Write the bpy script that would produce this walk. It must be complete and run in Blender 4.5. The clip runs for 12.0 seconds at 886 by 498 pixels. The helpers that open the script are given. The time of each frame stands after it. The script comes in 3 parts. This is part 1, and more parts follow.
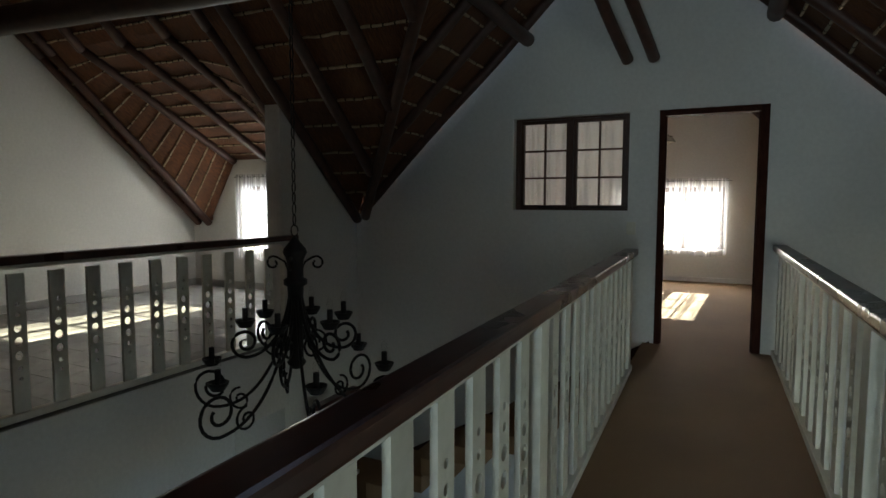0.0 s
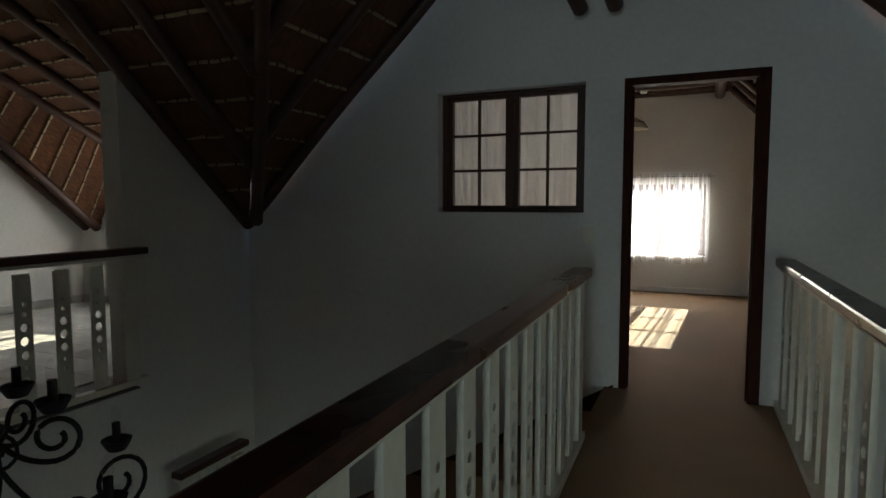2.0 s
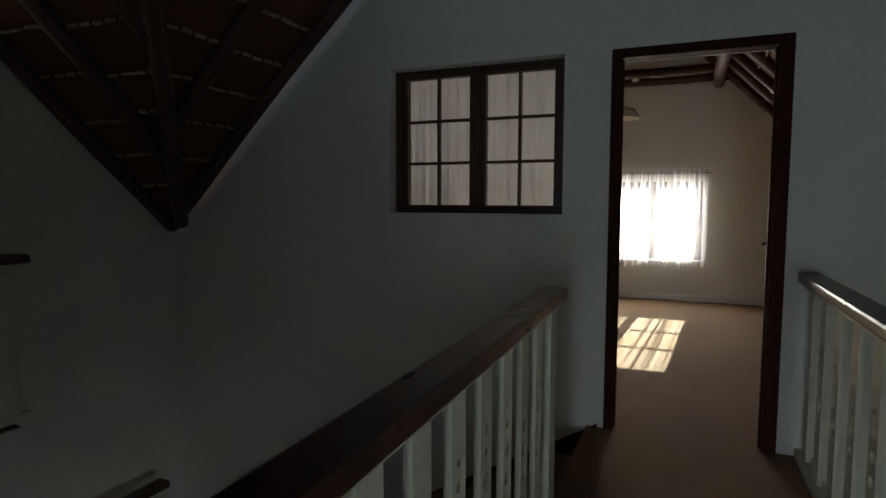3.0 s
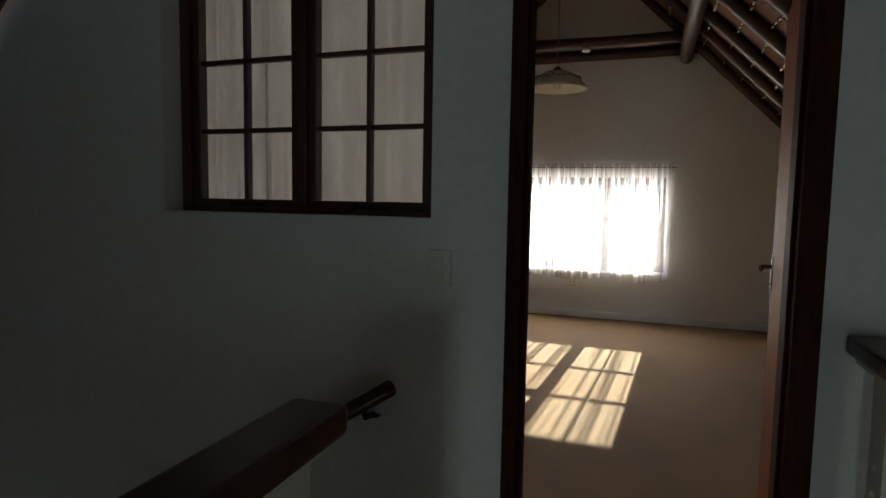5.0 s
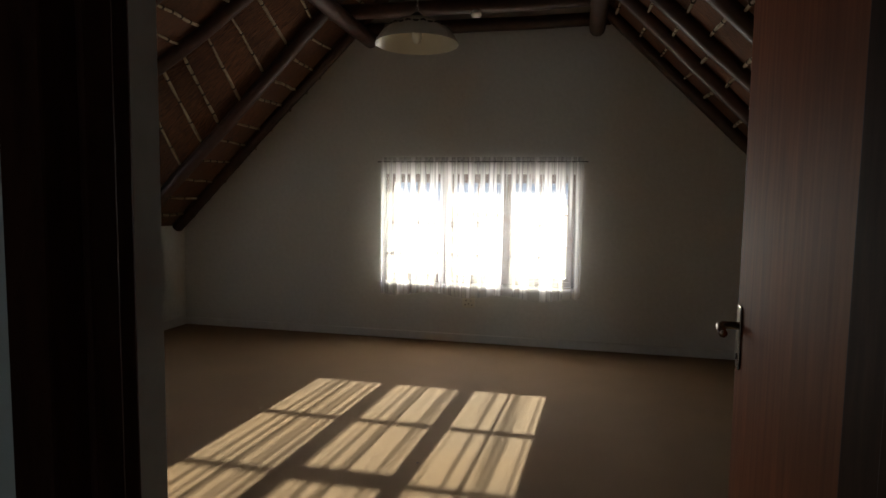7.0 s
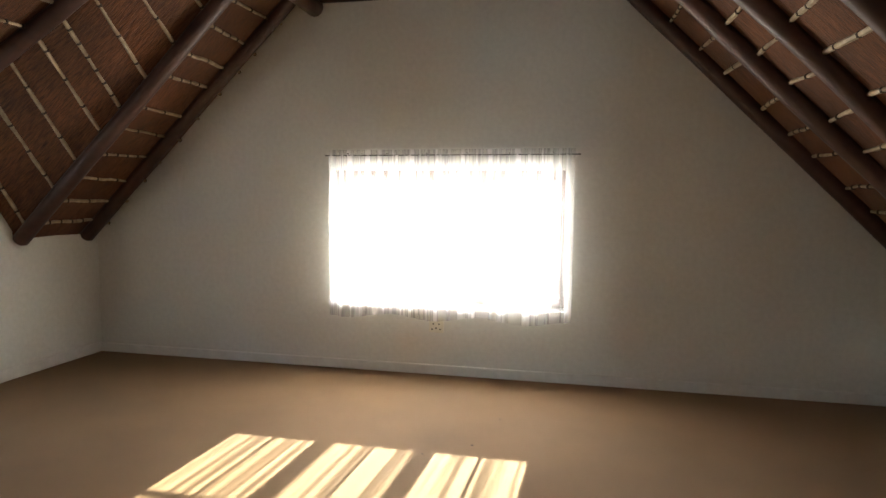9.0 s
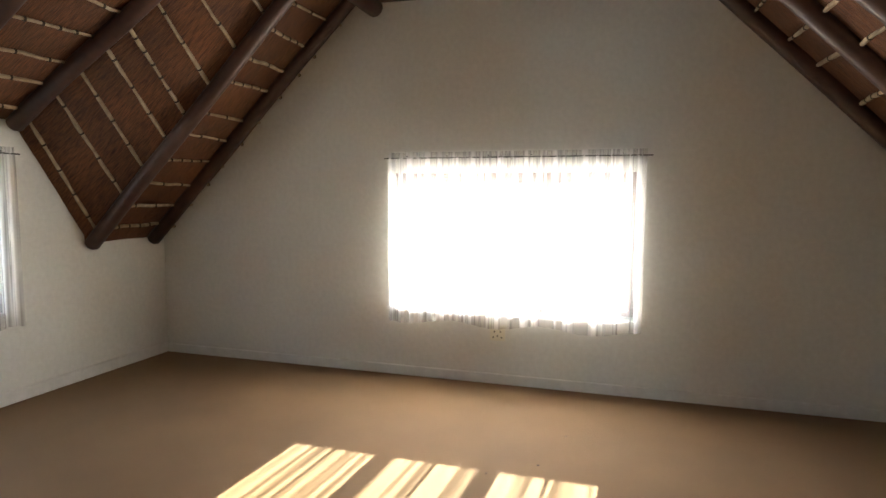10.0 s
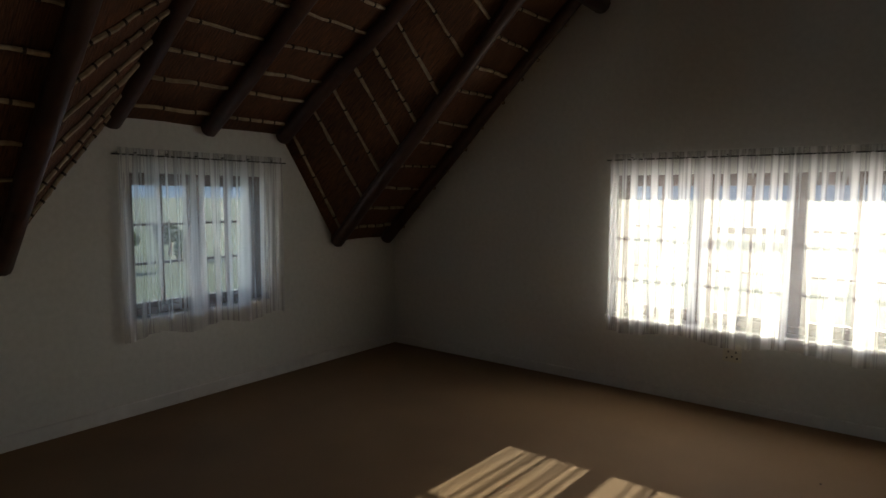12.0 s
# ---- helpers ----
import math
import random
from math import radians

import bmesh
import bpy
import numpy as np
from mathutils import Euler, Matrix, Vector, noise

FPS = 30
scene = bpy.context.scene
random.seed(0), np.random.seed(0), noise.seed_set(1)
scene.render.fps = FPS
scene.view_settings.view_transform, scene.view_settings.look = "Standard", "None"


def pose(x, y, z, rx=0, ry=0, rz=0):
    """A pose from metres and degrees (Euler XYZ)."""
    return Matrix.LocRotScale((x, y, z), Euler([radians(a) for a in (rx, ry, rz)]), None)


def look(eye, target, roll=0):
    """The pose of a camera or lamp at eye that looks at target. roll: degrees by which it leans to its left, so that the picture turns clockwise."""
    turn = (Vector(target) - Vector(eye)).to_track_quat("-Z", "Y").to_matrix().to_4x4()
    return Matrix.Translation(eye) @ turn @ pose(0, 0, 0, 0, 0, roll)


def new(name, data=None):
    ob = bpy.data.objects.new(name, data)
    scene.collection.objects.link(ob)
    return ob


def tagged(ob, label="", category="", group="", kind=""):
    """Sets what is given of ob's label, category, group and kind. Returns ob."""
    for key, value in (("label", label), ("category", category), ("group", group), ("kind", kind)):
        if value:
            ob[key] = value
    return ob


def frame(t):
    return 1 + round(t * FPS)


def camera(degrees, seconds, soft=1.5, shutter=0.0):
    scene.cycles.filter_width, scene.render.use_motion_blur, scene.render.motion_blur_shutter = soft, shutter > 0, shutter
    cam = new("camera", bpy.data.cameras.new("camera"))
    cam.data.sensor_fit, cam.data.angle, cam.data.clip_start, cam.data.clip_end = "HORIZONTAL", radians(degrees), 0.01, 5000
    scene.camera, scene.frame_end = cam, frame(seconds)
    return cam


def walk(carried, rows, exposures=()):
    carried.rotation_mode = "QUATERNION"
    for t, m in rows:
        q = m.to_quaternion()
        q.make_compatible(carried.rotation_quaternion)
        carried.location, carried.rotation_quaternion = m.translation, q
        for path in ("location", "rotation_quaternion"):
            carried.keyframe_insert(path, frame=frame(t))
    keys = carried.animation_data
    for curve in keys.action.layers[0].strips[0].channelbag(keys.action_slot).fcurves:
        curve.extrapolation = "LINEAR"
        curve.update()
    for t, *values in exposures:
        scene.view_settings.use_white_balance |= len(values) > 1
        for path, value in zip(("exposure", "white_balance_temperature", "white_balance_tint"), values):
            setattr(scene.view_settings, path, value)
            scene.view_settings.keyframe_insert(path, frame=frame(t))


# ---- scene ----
cam = camera(73.5, 12.0)
LIGHT_BEDROOM, LIGHT_WING, LIGHT_HALL, LIGHT_EAST, LIGHT_DORMER = 13.0, 2.2, 12.5, 2.4, 1.2
EXPOSURES = [(0, 3.15), (2.5, 2.7), (4.5, 2.65), (5.5, 2.3), (6.5, 1.85), (7.5, 1.65), (7.7, 1.4), (9.2, 3.8), (10.5, 3.6), (11.0, 2.5), (11.5, 1.65), (12, 1.1)]
PATH = [
    (0, (0.13, 0.631, 1.277), (-0.73, 2.429, 1.119), 0.1),
    (0.5, (0.133, 0.989, 1.283), (-0.71, 2.795, 1.121), 0.1),
    (1, (0.124, 1.375, 1.287), (-0.704, 3.188, 1.123), -0.0),
    (1.5, (0.087, 1.772, 1.262), (-0.733, 3.59, 1.108), -0.0),
    (2, (0.069, 2.105, 1.276), (-0.733, 3.93, 1.118), -0.1),
    (2.5, (0.032, 2.48, 1.281), (-0.757, 4.31, 1.119), -0.1),
    (4.5, (-0.028, 4.087, 1.287), (-0.741, 5.947, 1.114), 1.1),
    (5, (-0.006, 4.443, 1.265), (-0.675, 6.32, 1.095), 1.0),
    (5.5, (0.032, 4.817, 1.273), (-0.6, 6.707, 1.102), 1.0),
    (6, (0.061, 5.162, 1.282), (-0.512, 7.072, 1.117), 0.9),
    (6.5, (0.061, 5.464, 1.277), (-0.415, 7.399, 1.113), 0.8),
    (7, (0.095, 5.772, 1.273), (-0.34, 7.717, 1.112), 0.8),
    (7.5, (0.11, 6.058, 1.274), (-0.283, 8.013, 1.121), 0.7),
    (9.5, (0.09, 6.853, 1.314), (-0.338, 8.8, 1.147), 0.4),
    (10, (0.018, 6.874, 1.354), (-0.565, 8.779, 1.174), 0.3),
    (10.5, (-0.088, 6.853, 1.383), (-0.848, 8.693, 1.196), 0.6),
    (11, (-0.032, 6.908, 1.377), (-1.014, 8.64, 1.19), 0.5),
    (11.5, (-0.019, 6.921, 1.347), (-1.149, 8.563, 1.174), 0.3),
    (12, (-0.042, 6.91, 1.362), (-1.252, 8.493, 1.186), 0.3),
]
walk(cam, [(t, look(eye, target, roll)) for t, eye, target, roll in PATH], EXPOSURES)

# ---- world, sun, window light ----
SUN_WAY = Vector((-0.052, -1.0, -0.396)).normalized()
world = bpy.data.worlds.new("sky")
scene.world = world
world.use_nodes = True
wn, wl = world.node_tree.nodes, world.node_tree.links
sky = wn.new("ShaderNodeTexSky")
sky.sky_type, sky.sun_disc = "NISHITA", False
sky.sun_elevation = math.asin(-SUN_WAY.z)
sky.sun_rotation = math.atan2(-SUN_WAY.x, -SUN_WAY.y)
wl.new(sky.outputs[0], wn["Background"].inputs[0])
wn["Background"].inputs[1].default_value = 0.15


def lamp(name, kind, m, energy, colour, size=0.0, size_y=0.0, angle=0.0):
    data = bpy.data.lights.new(name, kind)
    data.energy, data.color = energy, colour
    if kind == "AREA":
        data.shape, data.size, data.size_y = "RECTANGLE", size, size_y
    if kind == "SUN":
        data.angle = angle
    ob = new(name, data)
    ob.matrix_world = m
    return ob


lamp("sun", "SUN", look((0, 30, 13), Vector((0, 30, 13)) + SUN_WAY), 5.0, (1.0, 0.96, 0.72), angle=radians(0.5))
# daylight in the openings of the bedroom gable, far wing and the hall's added windows
lamp("window_light", "AREA", look((-0.78, 11.26, 1.02), (-0.78, 5, 1.0)), LIGHT_BEDROOM, (1.0, 0.95, 0.88), 1.76, 1.06)
lamp("window_light", "AREA", look((-5.8, 7.285, 1.02), (-5.8, 3, 0.6)), LIGHT_WING, (0.95, 0.97, 1.0), 0.95, 0.9)
# hall window behind the walk is unseen, added to light the door wall
lamp("window_light", "AREA", look((0.45, -3.35, 0.55), (0.1, 6, 0.6)), LIGHT_HALL, (0.72, 0.91, 1.0), 1.05, 1.65)
lamp("window_light", "AREA", look((-3.93, 9.1, 1.05), (0, 9.1, 0.9)), LIGHT_DORMER, (0.72, 0.86, 1.0), 0.96, 0.86)
# side window is unseen too, added to light the hall from the right
lamp("window_light", "AREA", look((2.55, 2.9, -0.15), (-3, 3.1, -0.15)), LIGHT_EAST, (0.90, 1.0, 0.93), 1.75, 1.45)


# ---- materials ----
def base_mat(name, rough=0.6, metallic=0.0):
    m = bpy.data.materials.new(name)
    m.use_nodes = True
    b = m.node_tree.nodes["Principled BSDF"]
    b.inputs["Roughness"].default_value = rough
    b.inputs["Metallic"].default_value = metallic
    return m, m.node_tree.nodes, m.node_tree.links, b


def coords(n, l, scale):
    tc, mp = n.new("ShaderNodeTexCoord"), n.new("ShaderNodeMapping")
    mp.inputs["Scale"].default_value = scale
    l.new(tc.outputs["Object"], mp.inputs[0])
    return mp.outputs[0]


def noisy(n, l, vec, scale, detail=4.0, rough=0.55):
    t = n.new("ShaderNodeTexNoise")
    t.inputs["Scale"].default_value, t.inputs["Detail"].default_value, t.inputs["Roughness"].default_value = scale, detail, rough
    l.new(vec, t.inputs["Vector"])
    return t.outputs["Fac"]


def ramp(n, l, fac, stops):
    r = n.new("ShaderNodeValToRGB")
    e = r.color_ramp.elements
    while len(e) < len(stops):
        e.new(0.5)
    for el, (p, c) in zip(e, stops):
        el.position, el.color = p, (*c, 1)
    l.new(fac, r.inputs[0])
    return r.outputs[0]


def mixed(n, l, fac, a, b, mode="MIX"):
    m = n.new("ShaderNodeMix")
    m.data_type, m.blend_type = "RGBA", mode
    if isinstance(fac, float):
        m.inputs[0].default_value = fac
    else:
        l.new(fac, m.inputs[0])
    l.new(a, m.inputs[6])
    l.new(b, m.inputs[7])
    return m.outputs[2]


def bumped(n, l, b, height, strength, dist):
    bp = n.new("ShaderNodeBump")
    bp.inputs["Strength"].default_value, bp.inputs["Distance"].default_value = strength, dist
    l.new(height, bp.inputs["Height"])
    l.new(bp.outputs[0], b.inputs["Normal"])


def surface(name, dark, light, scale=(1, 1, 1), fine=40.0, coarse=2.0, rough=0.6, bump=0.2, dist=0.003, metallic=0.0, spread=0.3, tint=0.25):
    """Two scales of variation between two colours, with fine relief."""
    m, n, l, b = base_mat(name, rough, metallic)
    v = coords(n, l, scale)
    f, c = noisy(n, l, v, fine), noisy(n, l, coords(n, l, (1, 1, 1)), coarse, 3.0)
    col = ramp(n, l, f, [(0.5 - spread, dark), (0.5 + spread, light)])
    shade = ramp(n, l, c, [(0.3, (1 - tint,) * 3), (0.7, (1, 1, 1))])
    l.new(mixed(n, l, 1.0, col, shade, "MULTIPLY"), b.inputs["Base Color"])
    r = n.new("ShaderNodeMapRange")
    r.inputs[3].default_value, r.inputs[4].default_value = max(rough - 0.1, 0.05), min(rough + 0.12, 1)
    l.new(c, r.inputs[0])
    l.new(r.outputs[0], b.inputs["Roughness"])
    bumped(n, l, b, f, bump, dist)
    return m


PLASTER = surface("white_plaster", (0.66, 0.655, 0.62), (0.76, 0.755, 0.72), fine=30, coarse=1.3, rough=0.75, bump=0.1, dist=0.005, tint=0.07)
THATCH_X = surface("thatch_x", (0.055, 0.020, 0.009), (0.26, 0.10, 0.038), scale=(1.2, 16, 1.2), fine=11, coarse=3, rough=0.85, bump=0.9, dist=0.02, spread=0.22, tint=0.45)
THATCH_Y = surface("thatch_y", (0.055, 0.020, 0.009), (0.26, 0.10, 0.038), scale=(16, 1.2, 1.2), fine=11, coarse=3, rough=0.85, bump=0.9, dist=0.02, spread=0.22, tint=0.45)
POLE = surface("stained_pole", (0.042, 0.016, 0.010), (0.095, 0.037, 0.022), fine=14, coarse=3, rough=0.5, bump=0.3, dist=0.004, tint=0.4)
LATH = surface("cane_lath", (0.26, 0.17, 0.09), (0.62, 0.5, 0.33), fine=24, coarse=5, rough=0.55, bump=0.3, dist=0.003, tint=0.35)
TWINE = surface("dark_twine", (0.03, 0.02, 0.014), (0.07, 0.045, 0.03), fine=60, rough=0.9)
VARNISH = surface("varnished_hardwood", (0.035, 0.012, 0.008), (0.09, 0.03, 0.017), scale=(1, 1, 1), fine=18, coarse=3, rough=0.28, bump=0.12, dist=0.002, tint=0.3)
FRAMEWOOD = surface("dark_window_wood", (0.045, 0.018, 0.012), (0.09, 0.04, 0.025), scale=(6, 6, 1), fine=9, coarse=3, rough=0.4, bump=0.15, dist=0.002, tint=0.3)
DOORWOOD = surface("door_veneer", (0.15, 0.036, 0.011), (0.28, 0.08, 0.026), scale=(7, 7, 0.6), fine=7, coarse=1.6, rough=0.62, bump=0.08, dist=0.002, spread=0.25, tint=0.3)
DOORWOOD.node_tree.nodes["Principled BSDF"].inputs["Specular IOR Level"].default_value = 0.05
JAMBWOOD = surface("dark_jamb_wood", (0.03, 0.011, 0.008), (0.075, 0.026, 0.016), scale=(6, 6, 1), fine=9, coarse=3, rough=0.7, bump=0.15, dist=0.002, tint=0.3)
JAMBWOOD.node_tree.nodes["Principled BSDF"].inputs["Specular IOR Level"].default_value = 0.06
PAINT = surface("cream_painted_wood", (0.62, 0.61, 0.52), (0.74, 0.73, 0.64), fine=26, coarse=4, rough=0.42, bump=0.18, dist=0.002, tint=0.12)
SKIRT = surface("white_skirting_paint", (0.68, 0.67, 0.65), (0.8, 0.79, 0.77), fine=20, coarse=3, rough=0.4, bump=0.12, dist=0.002, tint=0.12)
CARPET = surface("tan_carpet", (0.185, 0.105, 0.05), (0.34, 0.21, 0.105), fine=260, coarse=1.1, rough=0.95, bump=0.8, dist=0.006, spread=0.25, tint=0.25)
IRON = surface("black_wrought_iron", (0.012, 0.012, 0.013), (0.035, 0.033, 0.032), fine=35, rough=0.5, bump=0.4, dist=0.002, metallic=0.5)
CHROME = surface("chrome", (0.5, 0.48, 0.44), (0.65, 0.63, 0.6), fine=50, rough=0.22, bump=0.03, metallic=1.0)
PLASTIC = surface("cream_plastic", (0.66, 0.63, 0.52), (0.74, 0.71, 0.6), fine=20, rough=0.4, bump=0.03, tint=0.06)
BLACK = surface("black_plastic", (0.02, 0.02, 0.02), (0.04, 0.04, 0.04), fine=20, rough=0.5, bump=0.02)
TILE = surface("pale_glazed_tile", (0.42, 0.41, 0.38), (0.55, 0.54, 0.51), fine=7, coarse=1.5, rough=0.22, bump=0.05, dist=0.002, tint=0.1)
GROUT = surface("grey_grout", (0.16, 0.155, 0.145), (0.24, 0.23, 0.215), fine=60, rough=0.9)
SHADE = surface("opal_glass_shade", (0.66, 0.64, 0.54), (0.76, 0.74, 0.64), fine=10, rough=0.25, bump=0.02, tint=0.06)
LEAFPRINT = surface("dark_leaf_print", (0.04, 0.035, 0.02), (0.09, 0.08, 0.05), fine=40, rough=0.4)
GRASS = surface("dry_grass", (0.03, 0.055, 0.03), (0.06, 0.09, 0.055), fine=3, coarse=0.05, rough=0.95, tint=0.4)
LEAF = surface("foliage", (0.045, 0.08, 0.03), (0.09, 0.13, 0.055), fine=5, coarse=0.5, rough=0.7, tint=0.4)
# distance haze is put into the hill colour as a blue tint
HILL = surface("haze_tinted_hill", (0.15, 0.22, 0.30), (0.20, 0.28, 0.36), fine=0.05, coarse=0.005, rough=1.0, tint=0.15)


def sheer_mat(name, clear, spread):
    m, n, l, b = base_mat(name, 0.9)
    v = coords(n, l, (21, 21, 0.4))
    f = noisy(n, l, v, 1.0, 2.0, 0.5)
    l.new(ramp(n, l, f, [(0.3, (0.82, 0.81, 0.8)), (0.7, (0.92, 0.91, 0.9))]), b.inputs["Base Color"])
    tr, tl, m1, m2 = n.new("ShaderNodeBsdfTransparent"), n.new("ShaderNodeBsdfTranslucent"), n.new("ShaderNodeMixShader"), n.new("ShaderNodeMixShader")
    tl.inputs[0].default_value = (0.9, 0.89, 0.88, 1)
    m1.inputs[0].default_value = 0.6
    l.new(b.outputs[0], m1.inputs[1])
    l.new(tl.outputs[0], m1.inputs[2])
    r = n.new("ShaderNodeMapRange")
    r.inputs[1].default_value, r.inputs[2].default_value = 0.42, 0.54
    r.inputs[3].default_value, r.inputs[4].default_value = max(clear - spread, 0.02), clear + spread
    l.new(f, r.inputs[0])
    l.new(r.outputs[0], m2.inputs[0])
    l.new(m1.outputs[0], m2.inputs[1])
    l.new(tr.outputs[0], m2.inputs[2])
    l.new(m2.outputs[0], n["Material Output"].inputs[0])
    return m


SHEER = sheer_mat("sheer_voile", 0.47, 0.28)
SHEER_DENSE = sheer_mat("gathered_voile", 0.52, 0.24)
LINER = sheer_mat("curtain_lining", 0.06, 0.03)


def glass_mat():
    m, n, l, b = base_mat("window_glass")
    tr, gl, mx, fr = n.new("ShaderNodeBsdfTransparent"), n.new("ShaderNodeBsdfGlossy"), n.new("ShaderNodeMixShader"), n.new("ShaderNodeLayerWeight")
    gl.inputs["Roughness"].default_value = 0.02
    fr.inputs[0].default_value = 0.5
    pw, sc = n.new("ShaderNodeMath"), n.new("ShaderNodeMath")
    pw.operation, sc.operation = "POWER", "MULTIPLY_ADD"
    pw.inputs[1].default_value, sc.inputs[1].default_value, sc.inputs[2].default_value = 4.0, 0.7, 0.04
    l.new(fr.outputs["Facing"], pw.inputs[0])
    l.new(pw.outputs[0], sc.inputs[0])
    l.new(sc.outputs[0], mx.inputs[0])
    l.new(tr.outputs[0], mx.inputs[1])
    l.new(gl.outputs[0], mx.inputs[2])
    l.new(mx.outputs[0], n["Material Output"].inputs[0])
    return m


GLASS = glass_mat()


# ---- building helpers ----
def link_mesh(name, bm, mat, smooth=False):
    me = bpy.data.meshes.new(name)
    bmesh.ops.recalc_face_normals(bm, faces=bm.faces)
    bm.to_mesh(me)
    bm.free()
    for mt in (mat if isinstance(mat, (list, tuple)) else [mat]):
        me.materials.append(mt)
    if smooth:
        me.polygons.foreach_set("use_smooth", [True] * len(me.polygons))
    return me


def thing(name, bm, mat, label="", category="", group="", kind="", smooth=False):
    return tagged(new(name, link_mesh(name, bm, mat, smooth)), label, category, group, kind)


def empty(name, at, label="", category="", group="", kind=""):
    ob = new(name)
    ob.location = at
    ob.empty_display_size = 0.1
    return tagged(ob, label, category, group, kind)



def part(name, bm, mat, parent, label="", smooth=False):
    """A mesh in the parent's own coordinates."""
    ob = new(name, link_mesh(name, bm, mat, smooth))
    ob.parent = parent
    return tagged(ob, label)


def box(bm, lo, hi, bevel=0.0, mat=0):
    vs = [bm.verts.new((x, y, z)) for x in (lo[0], hi[0]) for y in (lo[1], hi[1]) for z in (lo[2], hi[2])]
    fs = [bm.faces.new([vs[i] for i in q]) for q in ((0, 1, 3, 2), (4, 6, 7, 5), (0, 4, 5, 1), (2, 3, 7, 6), (0, 2, 6, 4), (1, 5, 7, 3))]
    for f in fs:
        f.material_index = mat
    if bevel:
        es = list({e for f in fs for e in f.edges})
        bmesh.ops.bevel(bm, geom=es, offset=bevel, segments=2, affect="EDGES", profile=0.6)
    return bm


def box_bm(lo, hi, bevel=0.0):
    return box(bmesh.new(), lo, hi, bevel)


def tube(bm, pts, radius, seg=8, mat=0, cap=True):
    """A tube along pts; radius a number or a function of 0..1."""
    pts = [Vector(p) for p in pts]
    rings, up = [], Vector((0.13, 0.21, 0.97))
    for i, p in enumerate(pts):
        d = (pts[min(i + 1, len(pts) - 1)] - pts[max(i - 1, 0)]).normalized()
        a = d.cross(up if abs(d.dot(up)) < 0.95 else Vector((1, 0, 0))).normalized()
        b = d.cross(a)
        r = radius(i / max(len(pts) - 1, 1)) if callable(radius) else radius
        rings.append([bm.verts.new(p + (a * math.cos(k * math.tau / seg) + b * math.sin(k * math.tau / seg)) * r) for k in range(seg)])
    for r0, r1 in zip(rings, rings[1:]):
        for k in range(seg):
            bm.faces.new((r0[k], r0[(k + 1) % seg], r1[(k + 1) % seg], r1[k])).material_index = mat
    if cap:
        for r in (rings[0], rings[-1]):
            bm.faces.new(r).material_index = mat
    return bm


def lathe(bm, profile, seg=24, at=(0, 0, 0), mat=0):
    rings = []
    for r, z in profile:
        rings.append([bm.verts.new((at[0] + r * math.cos(k * math.tau / seg), at[1] + r * math.sin(k * math.tau / seg), at[2] + z)) for k in range(seg)])
    for r0, r1 in zip(rings, rings[1:]):
        for k in range(seg):
            bm.faces.new((r0[k], r0[(k + 1) % seg], r1[(k + 1) % seg], r1[k])).material_index = mat
    return bm


def slab(outline, holes, put, t0, t1):
    """A flat piece with openings: outline and holes in (u, v), put(u, v, w) places a point, w runs over the thickness."""
    from mathutils.geometry import tessellate_polygon
    loops = [outline] + holes
    flat = [p for lp in loops for p in lp]
    tris = tessellate_polygon([[Vector((u, v, 0)) for u, v in lp] for lp in loops])
    bm = bmesh.new()
    a = [bm.verts.new(put(u, v, t0)) for u, v in flat]
    b = [bm.verts.new(put(u, v, t1)) for u, v in flat]
    for t in tris:
        bm.faces.new([a[i] for i in t])
        bm.faces.new([b[i] for i in reversed(t)])
    k = 0
    for lp in loops:
        for i in range(len(lp)):
            p, q = k + i, k + (i + 1) % len(lp)
            bm.faces.new((a[p], a[q], b[q], b[p]))
        k += len(lp)
    return bm


def rect(u0, v0, u1, v1):
    return [(u0, v0), (u1, v0), (u1, v1), (u0, v1)]


def wall_y(name, y0, y1, outline, holes=(), mat=None):
    return thing(name, slab(outline, list(holes), lambda u, v, w: (u, w, v), y0, y1), mat or PLASTER, "white painted plaster wall", "wall", kind="structure")


def wall_x(name, x0, x1, outline, holes=(), mat=None):
    return thing(name, slab(outline, list(holes), lambda u, v, w: (w, u, v), x0, x1), mat or PLASTER, "white painted plaster wall", "wall", kind="structure")


# ---- plan ----
DW, DWB, FW, LW, RW = 6.24, 6.42, 11.0, -3.73, 2.37
BED_RX, BED_RZ, BED_S = -0.755, 3.785, 0.98
HALL_RX, HALL_RZ, HALL_S = -0.66, 3.83, 0.95
LOW = -2.75
RW_H = 2.42


def bed_z(x):
    return BED_RZ - BED_S * abs(x - BED_RX)


def hall_z(x):
    return HALL_RZ - HALL_S * abs(x - HALL_RX)


# door wall between hall and bedroom
UP = 0.3
wall_y("wall_north", DW, DWB, [(-3.9, LOW), (RW_H, LOW), (RW_H, 1.1), (HALL_RX, HALL_RZ + 0.2), (-3.5, hall_z(-3.5) + 0.05), (-3.9, 0.95)],
       [rect(-0.412, -0.1, 0.40, 2.05), rect(-1.79, 1.2, -0.69, 2.088)])
# far gable of the bedroom
wall_y("wall_gable", FW, FW + 0.3, [(LW - 0.2, -0.2), (RW + 0.2, -0.2), (RW + 0.2, bed_z(RW) + UP), (BED_RX, BED_RZ + UP), (LW - 0.2, bed_z(LW) + UP)],
       [rect(-1.66, 0.52, 0.095, 1.52)])
